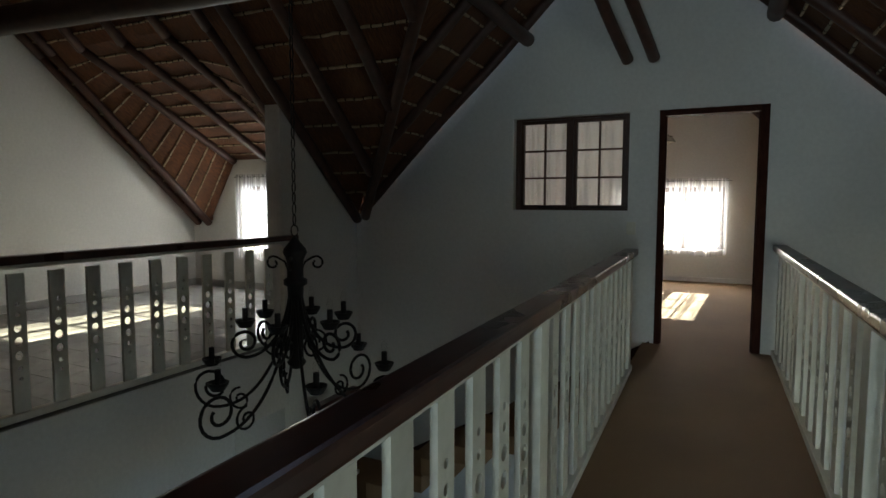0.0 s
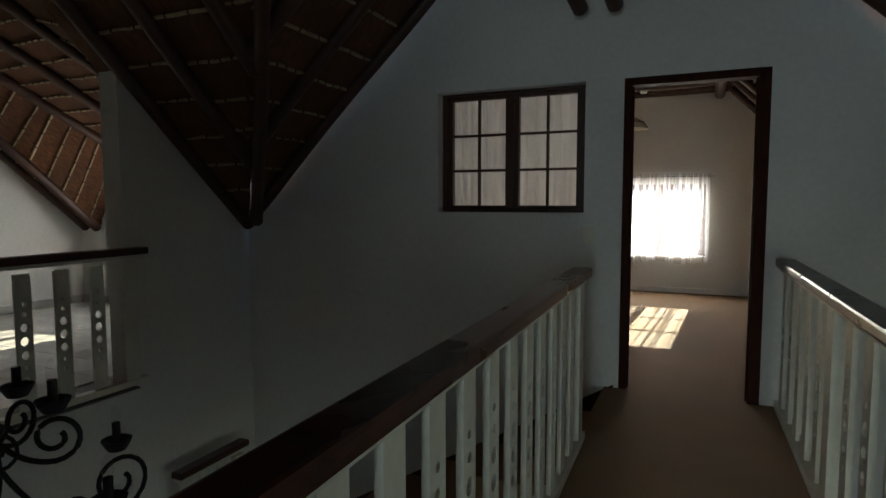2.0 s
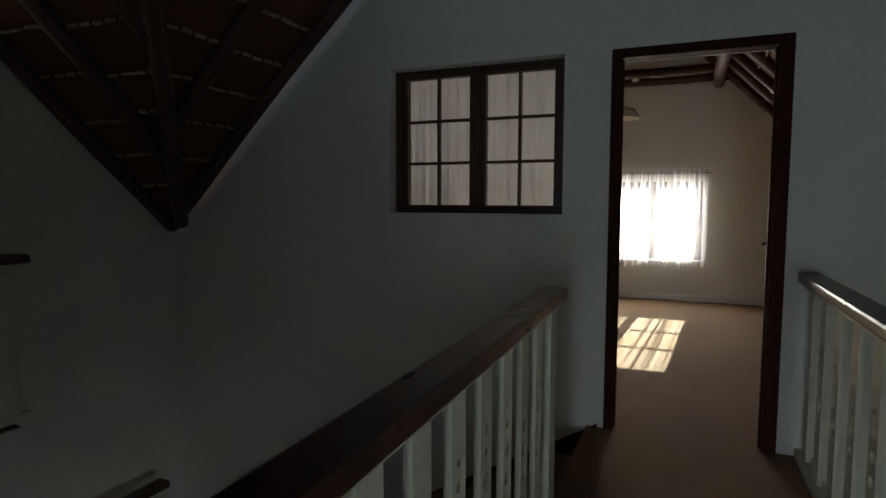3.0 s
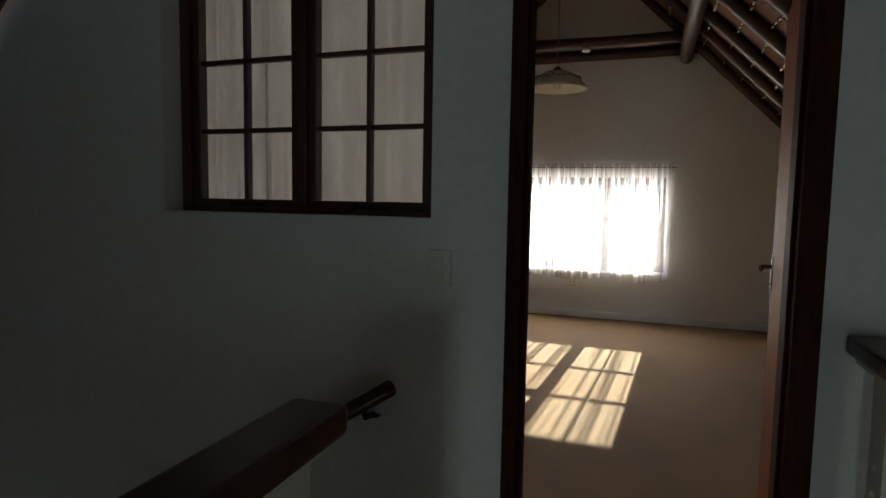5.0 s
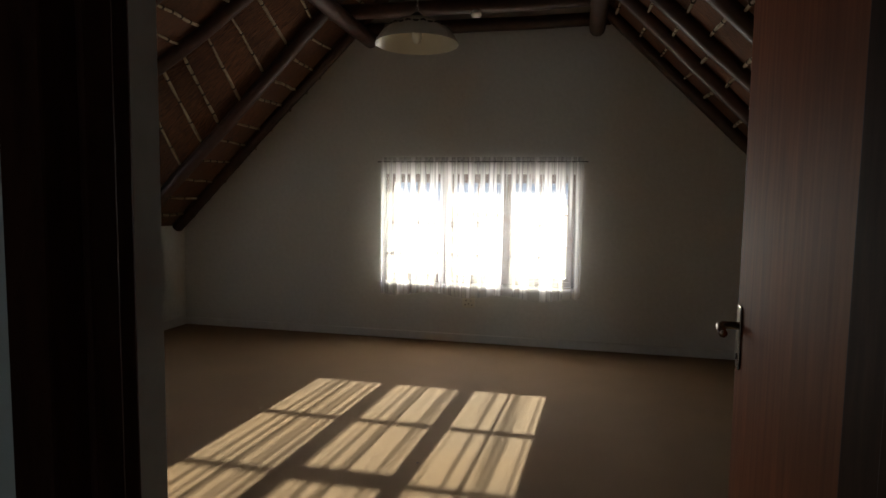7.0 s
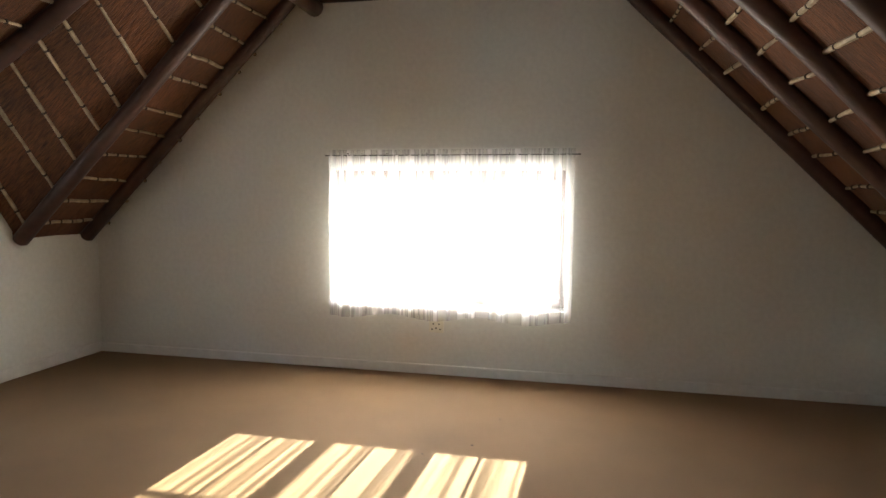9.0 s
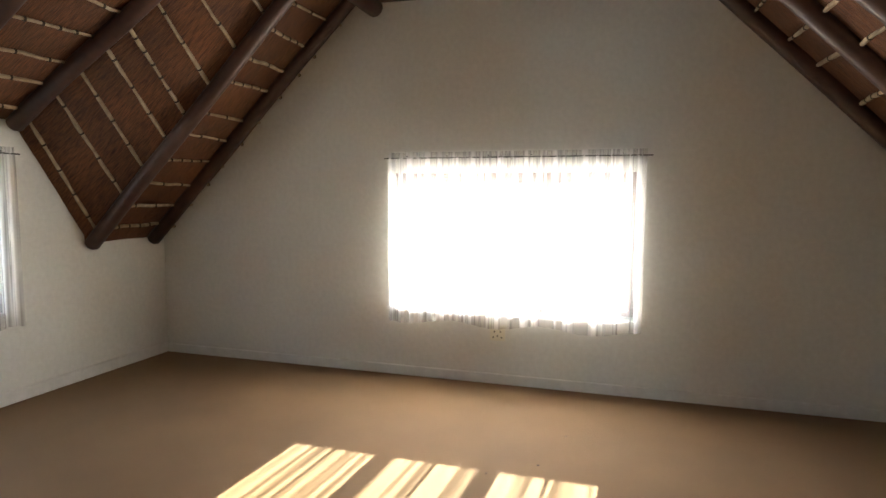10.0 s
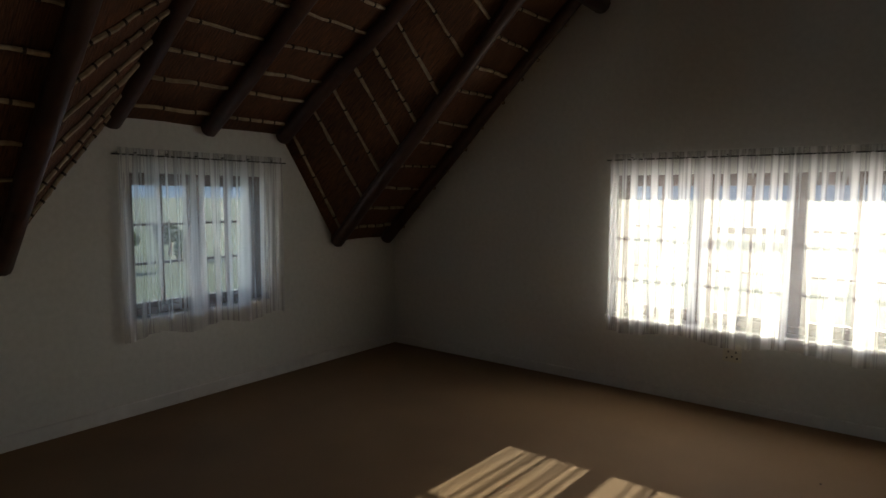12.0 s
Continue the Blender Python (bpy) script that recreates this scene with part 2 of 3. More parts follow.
# dormer wall of the bedroom
DORM = [(7.83, 1.05), (8.42, 2.02), (9.84, 2.02), (10.36, 1.05)]
wall_x("wall_west", LW, LW - 0.25, [(DW + 0.01, -0.2), (FW, -0.2), (FW, 1.05)] + DORM[::-1] + [(DW + 0.01, 1.05)], [rect(8.60, 0.6, 9.60, 1.5)])
wall_x("wall_east", RW, RW + 0.2, rect(DWB, -0.2, FW, 1.05))


def floor_piece(name, lo, hi, mat, label, category):
    return thing(name, box_bm(lo, hi), mat, label, category, kind="structure")


floor_piece("floor_bedroom", (LW, DWB, -0.2), (RW, FW, 0.0), CARPET, "tan wall-to-wall carpet with faint marks", "carpet")
floor_piece("floor_threshold", (-0.412, DW, -0.2), (0.40, DWB, 0.0), CARPET, "tan carpet in the doorway", "carpet")
# bridge
lo = [(-0.34, -3.2), (0.77, -3.2), (0.56, DW), (-0.53, DW), (-0.53, 5.3)]
thing("floor_bridge", slab(lo, [], lambda u, v, w: (u, v, w), -0.22, 0.0), CARPET, "brown carpet on a narrow bridge", "carpet", kind="structure")

# ---- roofs: poles, laths and thatch ----
def lerp(a, b, t):
    return Vector(a).lerp(Vector(b), t)


def thatch_bay(bm, a0, a1, b0, b1, rise, nu=10, nv=4):
    """Reed underside between two rafter lines a and b, rise above them, with thickness."""
    g, h = [], []
    for i in range(nu + 1):
        p, q = lerp(a0, a1, i / nu), lerp(b0, b1, i / nu)
        row, top = [], []
        for j in range(nv + 1):
            v = p.lerp(q, j / nv)
            d = noise.noise(v * 3.1) * 0.018
            row.append(bm.verts.new((v.x, v.y, v.z + rise + d)))
            top.append(bm.verts.new((v.x, v.y, v.z + rise + 0.3)))
        g.append(row)
        h.append(top)
    for i in range(nu):
        for j in range(nv):
            bm.faces.new((g[i][j], g[i][j + 1], g[i + 1][j + 1], g[i + 1][j]))
            bm.faces.new((h[i][j], h[i + 1][j], h[i + 1][j + 1], h[i][j + 1]))
    for i in range(nu):
        bm.faces.new((g[i][0], g[i + 1][0], h[i + 1][0], h[i][0]))
        bm.faces.new((g[i][nv], h[i][nv], h[i + 1][nv], g[i + 1][nv]))
    for j in range(nv):
        bm.faces.new((g[0][j], h[0][j], h[0][j + 1], g[0][j + 1]))
        bm.faces.new((g[nu][j], g[nu][j + 1], h[nu][j + 1], h[nu][j]))


def lath_bay(bm, a0, a1, b0, b1, rise, pitch, first=0.12, r=0.0125, level=False):
    n = int(((Vector(a1) - Vector(a0)).length - first) / pitch) + 1
    for k in range(n):
        t = (first + k * pitch + random.uniform(-0.025, 0.025)) / (Vector(a1) - Vector(a0)).length
        if t > 0.99:
            break
        p, q = lerp(a0, a1, t), lerp(b0, b1, min(t + random.uniform(-0.008, 0.008), 1))
        if level:
            zl = a1[2] + (a0[2] - a1[2]) * t
            f = (zl - b0[2]) / (b1[2] - b0[2])
            if f < 0:
                # stops on the line between the two eave points
                g = (zl - a0[2]) / (b0[2] - a0[2])
                if not 0 < g < 1:
                    continue
                p, q = lerp(a1, a0, t), lerp(a0, b0, g)
            else:
                p, q = lerp(a1, a0, t), lerp(b0, b1, f)
        p.z += rise
        q.z += rise
        sag = random.uniform(-0.006, 0.006)
        m = max(4, int((q - p).length / 0.09))
        pts = [p.lerp(q, i / m) + Vector((0, 0, sag * math.sin(i * 2.1 + k))) for i in range(m + 1)]
        tube(bm, pts, lambda s: r * (0.9 + 0.2 * math.sin(s * 40 + k)), 6, 0)
        for i in range(k % 2, m, random.choice((1, 2, 2))):
            c = pts[i].lerp(pts[i + 1], 0.5)
            d = (pts[i + 1] - pts[i]).normalized() * 0.006
            tube(bm, [c - d, c + d], r * 1.25, 6, 1)


def pole(name, a, b, r, label="dark-stained round timber roof pole", seed=0, group="roof poles"):
    a, b = Vector(a), Vector(b)
    n = max(6, int((b - a).length / 0.25))
    pts = []
    for i in range(n + 1):
        p = a.lerp(b, i / n)
        w = Vector((noise.noise(p * 1.3 + Vector((seed, 0, 0))), noise.noise(p * 1.3 + Vector((0, seed, 5))), noise.noise(p * 1.3 + Vector((3, 0, seed))))) * 0.014
        pts.append(p + w)
    d0 = (pts[1] - pts[0]).normalized()
    pts = [pts[0] - d0 * r * 0.35] + pts
    bm = bmesh.new()
    tube(bm, pts, lambda s: r * (0.7 if s == 0 else 1.0 - 0.12 * s), 12)
    return thing(name, bm, POLE, label, "roof pole", group, "structure", smooth=True)


def roof_run(ceiling, laths, lines, rise=0.045, lath_rise=0.03, pitch=0.24, rafters=True, r=0.055, seed=0, skip=0, level=False, over=0.0):
    """Bays between neighbouring rafter lines; each line runs from eave to ridge."""
    for i, (a, b) in enumerate(lines):
        if rafters and i < len(lines) - skip:
            pole("rafter", a, b, r, seed=seed + i)
    for (a0, a1), (b0, b1) in zip(lines, lines[1:]):
        k = over / (Vector(a1) - Vector(a0)).length
        thatch_bay(ceiling, lerp(a0, a1, -k), a1, lerp(b0, b1, -k), b1, rise)
        if laths is not None:
            lath_bay(laths, a0, a1, b0, b1, lath_rise, pitch, first=0.15 if level else random.uniform(0.1, 0.16), level=level)


def finish_roof(name, ceiling, laths, mat):
    thing(name, ceiling, mat, "brown reed thatch underside", "thatch ceiling", kind="structure")
    thing(name + "_laths", laths, [LATH, TWINE], "pale cane laths tied under the thatch", "roof laths", kind="structure")


AX = 0.06  # rafter axis above its underside
# bedroom
ceil, lath = bmesh.new(), bmesh.new()
MX = -1.27
dorm_lo = lambda y: ((LW + 0.03, y, 1.73 + AX), (MX, y, bed_z(MX) + AX))
main_lo = lambda y: ((LW + 0.03, y, bed_z(LW) + AX + 0.05), (MX, y, bed_z(MX) + AX))
main_hi = lambda y: ((MX, y, bed_z(MX) + AX), (BED_RX, y, BED_RZ + AX))
left = [main_lo(6.46), main_lo(7.2), main_lo(7.93), dorm_lo(8.52), dorm_lo(9.13), dorm_lo(9.73), main_lo(10.25), main_lo(10.84), main_lo(FW + 0.1)]
roof_run(ceil, lath, left, seed=1, skip=1, over=0.4)
roof_run(ceil, lath, [main_hi(y) for y in (6.46, 7.2, 7.93, 8.52, 9.13, 9.73, 10.25, 10.84, FW + 0.1)], seed=20, skip=1)
right_l = lambda y: ((RW - 0.03, y, bed_z(RW) + AX), (BED_RX, y, BED_RZ + AX))
roof_run(ceil, lath, [right_l(y) for y in (6.46, 7.2, 7.93, 8.52, 9.13, 9.73, 10.25, 10.84, FW + 0.1)], seed=40, skip=1, over=0.4)
# reed over the wall heads
for x0 in (LW, RW):
    zz = bed_z(x0) + AX
    s = -1 if x0 < 0 else 1
    for y0, y1, z in ((DWB, 7.97, zz), (10.22, FW, zz)) if x0 < 0 else ((DWB, FW, zz),):
        thatch_bay(ceil, (x0 + s * 0.5, y0, z - 0.5 * BED_S), (x0 - s * 0.03, y0, z + 0.05), (x0 + s * 0.5, y1, z - 0.5 * BED_S), (x0 - s * 0.03, y1, z + 0.05), 0.045, 2, 4)
thatch_bay(ceil, (LW - 0.5, 8.22, 1.55), (LW + 0.03, 8.52, 1.825), (LW - 0.5, 10.02, 1.55), (LW + 0.03, 9.73, 1.825), 0.045, 2, 4)
finish_roof("ceiling_bedroom", ceil, lath, THATCH_X)
# purlins and collars of the bedroom
pole("purlin", (-1.73, 10.9, 2.68), (-1.68, 6.47, 2.68), 0.065, seed=61)
pole("purlin", (0.22, 10.9, 2.70), (0.2, 6.47, 2.70), 0.065, seed=62)
for k, (y, z) in enumerate(((7.33, 2.77), (8.59, 2.80), (10.38, 2.77), (10.88, 2.77))):
    pole("collar_beam", (-1.9, y, z), (0.32, y, z), 0.06, seed=64 + k)
pole("ridge_pole", (BED_RX, 10.96, BED_RZ), (BED_RX, 6.44, BED_RZ), 0.06, seed=70)

# hall, its left part turned to the wing
ceil, lath = bmesh.new(), bmesh.new()
VB = lambda y: 0.95 + 0.93 * (6.19 - y)
valley = lambda x: 6.05 - 1.02 * (x + 3.5)
# slope that falls towards the north, between the wing and the valley
xs = [-3.56, -3.05, -2.5, -1.95, -1.4, -0.8]
roof_run(ceil, lath, [((x, valley(x) + 0.05, VB(valley(x)) + AX), (x, 3.12, VB(3.12) + AX)) for x in xs[:-1]], seed=80, level=True, pitch=0.3)
thatch_bay(ceil, (-3.80, 6.19, VB(6.19) + AX), (-3.80, 3.12, VB(3.12) + AX), (-3.56, 6.19, VB(6.19) + AX), (-3.56, 3.12, VB(3.12) + AX), 0.045, 8, 2)
finish_roof("ceiling_crossing", ceil, lath, THATCH_Y)
ceil, lath = bmesh.new(), bmesh.new()
lines = []
for k, y in enumerate((6.17, 5.6, 5.0, 4.4, 3.8, 3.2)):
    x = -3.5 + (6.05 - y) / 1.02 if y < 6.05 else -3.5
    lines.append(((x, y, hall_z(x) + AX), (HALL_RX, y, HALL_RZ + AX)))
roof_run(ceil, lath, lines, seed=90, level=True, pitch=0.3)
pole("valley_rafter", (-3.44, 6.12, 1.12), (HALL_RX, 3.16, HALL_RZ + 0.05), 0.05, seed=99)
roof_run(ceil, lath, [((RW_H, y, hall_z(RW_H) + AX), (HALL_RX, y, HALL_RZ + AX)) for y in (6.17, 5.5, 4.8, 4.1, 3.4, 2.6, 1.8, 1.0, 0.2, -0.6, -1.4, -2.2, -3.2)], seed=100)
# slope behind the walk, over the rear of the hall
for y0, y1 in ((3.12, 0.0), (0.0, -3.2)):
    z0, z1 = VB(3.12) - 0.93 * (3.12 - y0), VB(3.12) - 0.93 * (3.12 - y1)
    thatch_bay(ceil, (-3.7, y1, z1), (-3.7, y0, z0), (HALL_RX, y1, z1), (HALL_RX, y0, z0), 0.1)
thatch_bay(ceil, (-3.7, -3.4, HALL_RZ + 0.1), (-3.7, 3.2, HALL_RZ + 0.1), (RW_H + 0.2, -3.4, HALL_RZ + 0.1), (RW_H + 0.2, 3.2, HALL_RZ + 0.1), 0.1)
finish_roof("ceiling_hall", ceil, lath, THATCH_X)
pole("purlin", (-1.62, 6.12, 2.80), (-1.62, 4.5, 2.80), 0.065, seed=120)
pole("purlin", (0.42, 6.12, 2.76), (0.46, -1.0, 2.76), 0.065, seed=121)
pole("tie_beam", (-7.2, 3.0, 2.56), (-0.75, 3.0, 2.34), 0.095, seed=119)
pole("tie_pole", (-0.69, 6.0, 2.49), (-0.86, 4.9, 3.02), 0.05, seed=122)
pole("tie_pole", (-0.47, 6.0, 2.49), (-0.66, 4.9, 3.02), 0.05, seed=123)

# wing beyond the hall, with its own dormer
ceil, lath = bmesh.new(), bmesh.new()
WX, WY, WR = -7.30, 7.25, 3.9
wz = lambda y: 0.9 + 0.89 * (WY - y)
DY = 5.0
w_lo = lambda x: ((x, WY - 0.03, wz(WY) + AX), (x, DY, wz(DY) + AX))
w_dm = lambda x: ((x, WY - 0.03, 1.8 + AX), (x, DY, wz(DY) + AX))
w_hi = lambda x: ((x, DY, wz(DY) + AX), (x, WR, wz(WR) + AX))
wl_ = [w_lo(-7.18), w_lo(-6.95), w_dm(-6.42), w_dm(-5.75), w_dm(-5.1), w_lo(-4.5), w_lo(-3.78)]
roof_run(ceil, lath, wl_, seed=130, over=0.4)
roof_run(ceil, lath, [w_hi(x) for x in (-7.18, -6.95, -6.42, -5.75, -5.1, -4.5, -3.78)], seed=150)
for e0, e1 in ((w_lo(-7.46), w_lo(-7.18)), (w_hi(-7.46), w_hi(-7.18))):
    thatch_bay(ceil, *e0, *e1, 0.045, 6, 2)
for y0, y1 in ((WR, 0.5),):
    thatch_bay(ceil, (-7.4, y1, wz(WR) - 0.95 * (WR - y1)), (-7.4, y0, wz(WR)), (-3.7, y1, wz(WR) - 0.95 * (WR - y1)), (-3.7, y0, wz(WR)), 0.1)
thatch_bay(ceil, (-7.4, WY + 0.4, 0.55), (-7.4, WY - 0.03, 0.98), (-6.9, WY + 0.4, 0.55), (-6.9, WY - 0.03, 0.98), 0.045, 2, 2)
thatch_bay(ceil, (-6.5, WY + 0.4, 1.6), (-6.45, WY - 0.03, 1.86), (-5.0, WY + 0.4, 1.6), (-5.0, WY - 0.03, 1.86), 0.045, 2, 2)
finish_roof("ceiling_wing", ceil, lath, THATCH_Y)
wall_x("wall_wing_gable", WX, WX - 0.2, [(0.4, -0.3), (WY, -0.3), (WY, 1.05), (WR, wz(WR) + 0.15), (0.4, wz(WR) - 0.95 * 3.5 + 0.15)])
wall_y("wall_wing_north", WY, WY + 0.2, [(WX - 0.2, -0.3), (-3.9, -0.3), (-3.9, 1.05), (-4.5, 1.05), (-5.05, 1.9), (-6.45, 1.9), (-6.95, 1.05), (WX - 0.2, 1.05)], [rect(-6.3, 0.55, -5.3, 1.5)])
wall_y("wall_wing_south", 0.4, 0.2, rect(WX - 0.2, -0.3, -3.5, 1.6))
# thin return wall between wing and bridge hall, with its lit end
wall_x("wall_return", -3.63, -3.80, [(4.985, LOW), (DW - 0.002, LOW), (DW - 0.002, 1.02), (6.19, 1.08), (4.985, 2.2)])
wall_x("wall_wing_side", -3.80, -3.98, rect(5.4, -0.3, WY, 2.9))
# infill added where the two roofs step apart, stops sky light leaking in
wall_x("wall_roof_gap_infill", -3.72, -3.80, [(0.4, 0.5), (3.1, 3.14), (3.14, 3.99), (5.5, 1.80), (5.5, 2.75), (3.9, 4.35), (3.12, 4.35), (0.4, 1.9)])
# gallery edge and walls of the lower storey
thing("floor_wing", box_bm((WX, 0.4, -0.62), (-3.52, 4.983, -0.012)), GROUT, "grey grout bed under pale floor tiles", "floor", kind="structure")
thing("floor_wing_rear", box_bm((WX, 4.983, -0.3), (-3.805, WY, -0.012)), GROUT, "grey grout bed under pale floor tiles", "floor", kind="structure")
wall_x("wall_gallery_edge", -3.50, -3.519, rect(0.4, -0.62, 4.983, -0.02))
wall_x("wall_lower_west", -4.3, -4.4, rect(-3.2, LOW, 5.4, -0.62))
wall_y("wall_lower_north", 5.0, 5.1, rect(-4.4, LOW, -3.802, -0.302))
wall_x("wall_hall_west", -3.5, -3.7, rect(-3.2, LOW, 0.4, 1.6))
wall_x("wall_hall_east", RW_H, RW_H + 0.2, rect(-3.2, LOW, DWB, 1.2), [rect(2.0, -0.9, 3.8, 0.6)])
wall_y("wall_hall_south", -3.2, -3.4, [(-3.7, LOW), (RW_H + 0.2, LOW), (RW_H + 0.2, HALL_RZ + 0.3), (-3.7, HALL_RZ + 0.3)], [rect(-0.1, -0.3, 1.0, 1.4)])
# unseen wall, added to keep the rear window's light off the hall's left
wall_y("wall_light_block_rear", -0.3, -0.45, rect(-3.498, LOW, -0.44, HALL_RZ + 0.1))
floor_piece("floor_lower", (-4.4, -3.2, LOW - 0.2), (RW_H, DW, LOW), TILE, "pale tiled floor of the storey below", "floor")


# ---- skirting boards ----
def skirting(name, lo, hi):
    return thing(name, box_bm(lo, hi, 0.009), SKIRT, "white painted skirting board along the wall", "skirting board", kind="structure")


skirting("baseboard", (LW + 0.001, FW - 0.022, 0), (RW, FW - 0.001, 0.075))
skirting("baseboard", (LW + 0.001, DWB + 0.02, 0), (LW + 0.016, FW - 0.02, 0.085))
skirting("baseboard", (LW + 0.02, DWB + 0.001, 0), (-0.47, DWB + 0.018, 0.085))
skirting("baseboard", (RW - 0.018, DWB + 0.02, 0), (RW - 0.001, FW - 0.02, 0.085))
thing("baseboard", box_bm((WX + 0.001, 0.45, 0), (WX + 0.016, WY - 0.02, 0.09), 0.005), TILE, "tiled skirting along the wall", "skirting board", kind="structure")
thing("baseboard", box_bm((WX + 0.02, WY - 0.016, 0), (-3.95, WY - 0.001, 0.09), 0.005), TILE, "tiled skirting along the wall", "skirting board", kind="structure")


# ---- windows ----
def window(name, label, put, w, h, sashes, cols, rows, mat):
    """put(u, v, d) places a point of the opening: u along, v up, d outwards."""
    root = empty(name, (0, 0, 0), label, "window", kind="structure")

    def bar(bm, u0, v0, u1, v1, d0, d1):
        a, b = put(u0, v0, d0), put(u1, v1, d1)
        box(bm, [min(p, q) for p, q in zip(a, b)], [max(p, q) for p, q in zip(a, b)], 0.003)

    fr, e = bmesh.new(), 0.045
    bar(fr, 0, 0, w, e, 0, 0.08)
    bar(fr, 0, h - e, w, h, 0, 0.08)
    bar(fr, 0, e, e, h - e, 0, 0.08)
    bar(fr, w - e, e, w, h - e, 0, 0.08)
    for k in range(1, sashes):
        u = e + (w - 2 * e) * k / sashes
        bar(fr, u - 0.02, e, u + 0.02, h - e, 0, 0.08)
    part("window_frame", fr, mat, root)
    sw = (w - 2 * e) / sashes
    for k in range(sashes):
        u0, u1 = e + sw * k + (0.02 if k else 0), e + sw * (k + 1) - (0.02 if k < sashes - 1 else 0)
        sb, g = bmesh.new(), 0.032
        bar(sb, u0, e, u1, e + g, 0.018, 0.062)
        bar(sb, u0, h - e - g, u1, h - e, 0.018, 0.062)
        bar(sb, u0, e + g, u0 + g, h - e - g, 0.018, 0.062)
        bar(sb, u1 - g, e + g, u1, h - e - g, 0.018, 0.062)
        iu0, iu1, iv0, iv1 = u0 + g, u1 - g, e + g, h - e - g
        for c in range(1, cols):
            u = iu0 + (iu1 - iu0) * c / cols
            bar(sb, u - 0.009, iv0, u + 0.009, iv1, 0.025, 0.055)
        for r in range(1, rows):
            v = iv0 + (iv1 - iv0) * r / rows
            bar(sb, iu0, v - 0.009, iu1, v + 0.009, 0.027, 0.053)
        sash = part("sash", sb, mat, root)
        for c in range(cols):
            for r in range(rows):
                pb = bmesh.new()
                a = put(iu0 + (iu1 - iu0) * c / cols, iv0 + (iv1 - iv0) * r / rows, 0.038)
                b = put(iu0 + (iu1 - iu0) * (c + 1) / cols, iv0 + (iv1 - iv0) * (r + 1) / rows, 0.042)
                box(pb, [min(p, q) for p, q in zip(a, b)], [max(p, q) for p, q in zip(a, b)])
                pane = part("pane", pb, GLASS, sash, "clear window pane")
                pane.visible_shadow = False
        hb = bmesh.new()
        um = (u0 + u1) / 2
        bar(hb, um - 0.05, e + 0.008, um + 0.09, e + 0.02, 0.004, 0.016)
        bar(hb, um - 0.06, e, um - 0.04, e + 0.025, 0.002, 0.018)
        part("window_stay", hb, IRON, root, "dark metal window stay")
    return root


window("window_1", "dark wooden cottage-pane window in the gable wall", lambda u, v, d: (-1.66 + u, FW + 0.12 + d, 0.52 + v), 1.755, 1.0, 3, 2, 3, FRAMEWOOD)
hb = box_bm((-1.04, FW + 0.125, 1.13), (-0.525, FW + 0.185, 1.175), 0.004)
part("transom", hb, FRAMEWOOD, bpy.data.objects["window_1"])
window("window_2", "dark wooden cottage-pane dormer window", lambda u, v, d: (LW - 0.08 - d, 8.60 + u, 0.6 + v), 1.0, 0.9, 2, 2, 3, FRAMEWOOD)
window("window_3", "dark brown internal window with twelve panes", lambda u, v, d: (-1.79 + u, DW + 0.095 + d, 1.172 + v), 1.10, 0.942, 2, 2, 3, FRAMEWOOD)
window("window_4", "wooden dormer window of the far wing", lambda u, v, d: (-6.3 + u, WY + 0.06 + d, 0.55 + v), 1.0, 0.95, 2, 2, 3, FRAMEWOOD)
# the next two are unseen, added to let light into the hall
window("window_5", "large wooden window added at the unseen rear of the hall for light", lambda u, v, d: (-0.1 + u, -3.26 - d, -0.3 + v), 1.1, 1.7, 2, 2, 4, FRAMEWOOD)
window("window_6", "wooden window added in the unseen side wall of the hall for light", lambda u, v, d: (RW_H + 0.06 + d, 2.0 + u, -0.9 + v), 1.8, 1.5, 3, 2, 3, FRAMEWOOD)
for nm, lo, hi in (("window_sill", (-1.68, FW - 0.03, 0.492), (0.115, FW + 0.12, 0.52)), ("window_sill", (LW - 0.08, 8.58, 0.572), (LW + 0.03, 9.62, 0.6))):
    thing(nm, box_bm(lo, hi, 0.006), SKIRT, "white painted window sill", "window sill", kind="structure")


# ---- curtains ----
def curtain_bm(put, w, h, folds, depth, seed, ragged=0.02, nv=10):
    bm = bmesh.new()
    rnd = random.Random(seed)
    n = folds * 8
    ph = [rnd.uniform(0, 6.28) for _ in range(4)]
    rows = []
    for j in range(nv + 1):
        v = j / nv
        row = []
        for i in range(n + 1):
            u = i / n
            a = math.tau * folds * u + 1.4 * math.sin(u * 9 + ph[0]) + 0.8 * math.sin(u * 23 + ph[1])
            open_ = 0.45 + 0.55 * (1 - v)
            d = depth * open_ * (math.sin(a) + 0.35 * math.sin(2.3 * a + ph[2]) + 0.25 * math.sin(5 * u + 3 * v + ph[3]))
            hem = ragged * math.sin(u * 17 + ph[1]) * (1 - v)
            row.append(bm.verts.new(put(u * w, v * h + hem, d)))
        rows.append(row)
    for r0, r1 in zip(rows, rows[1:]):
        for i in range(n):
            bm.faces.new((r0[i], r0[i + 1], r1[i + 1], r1[i]))
    return bm


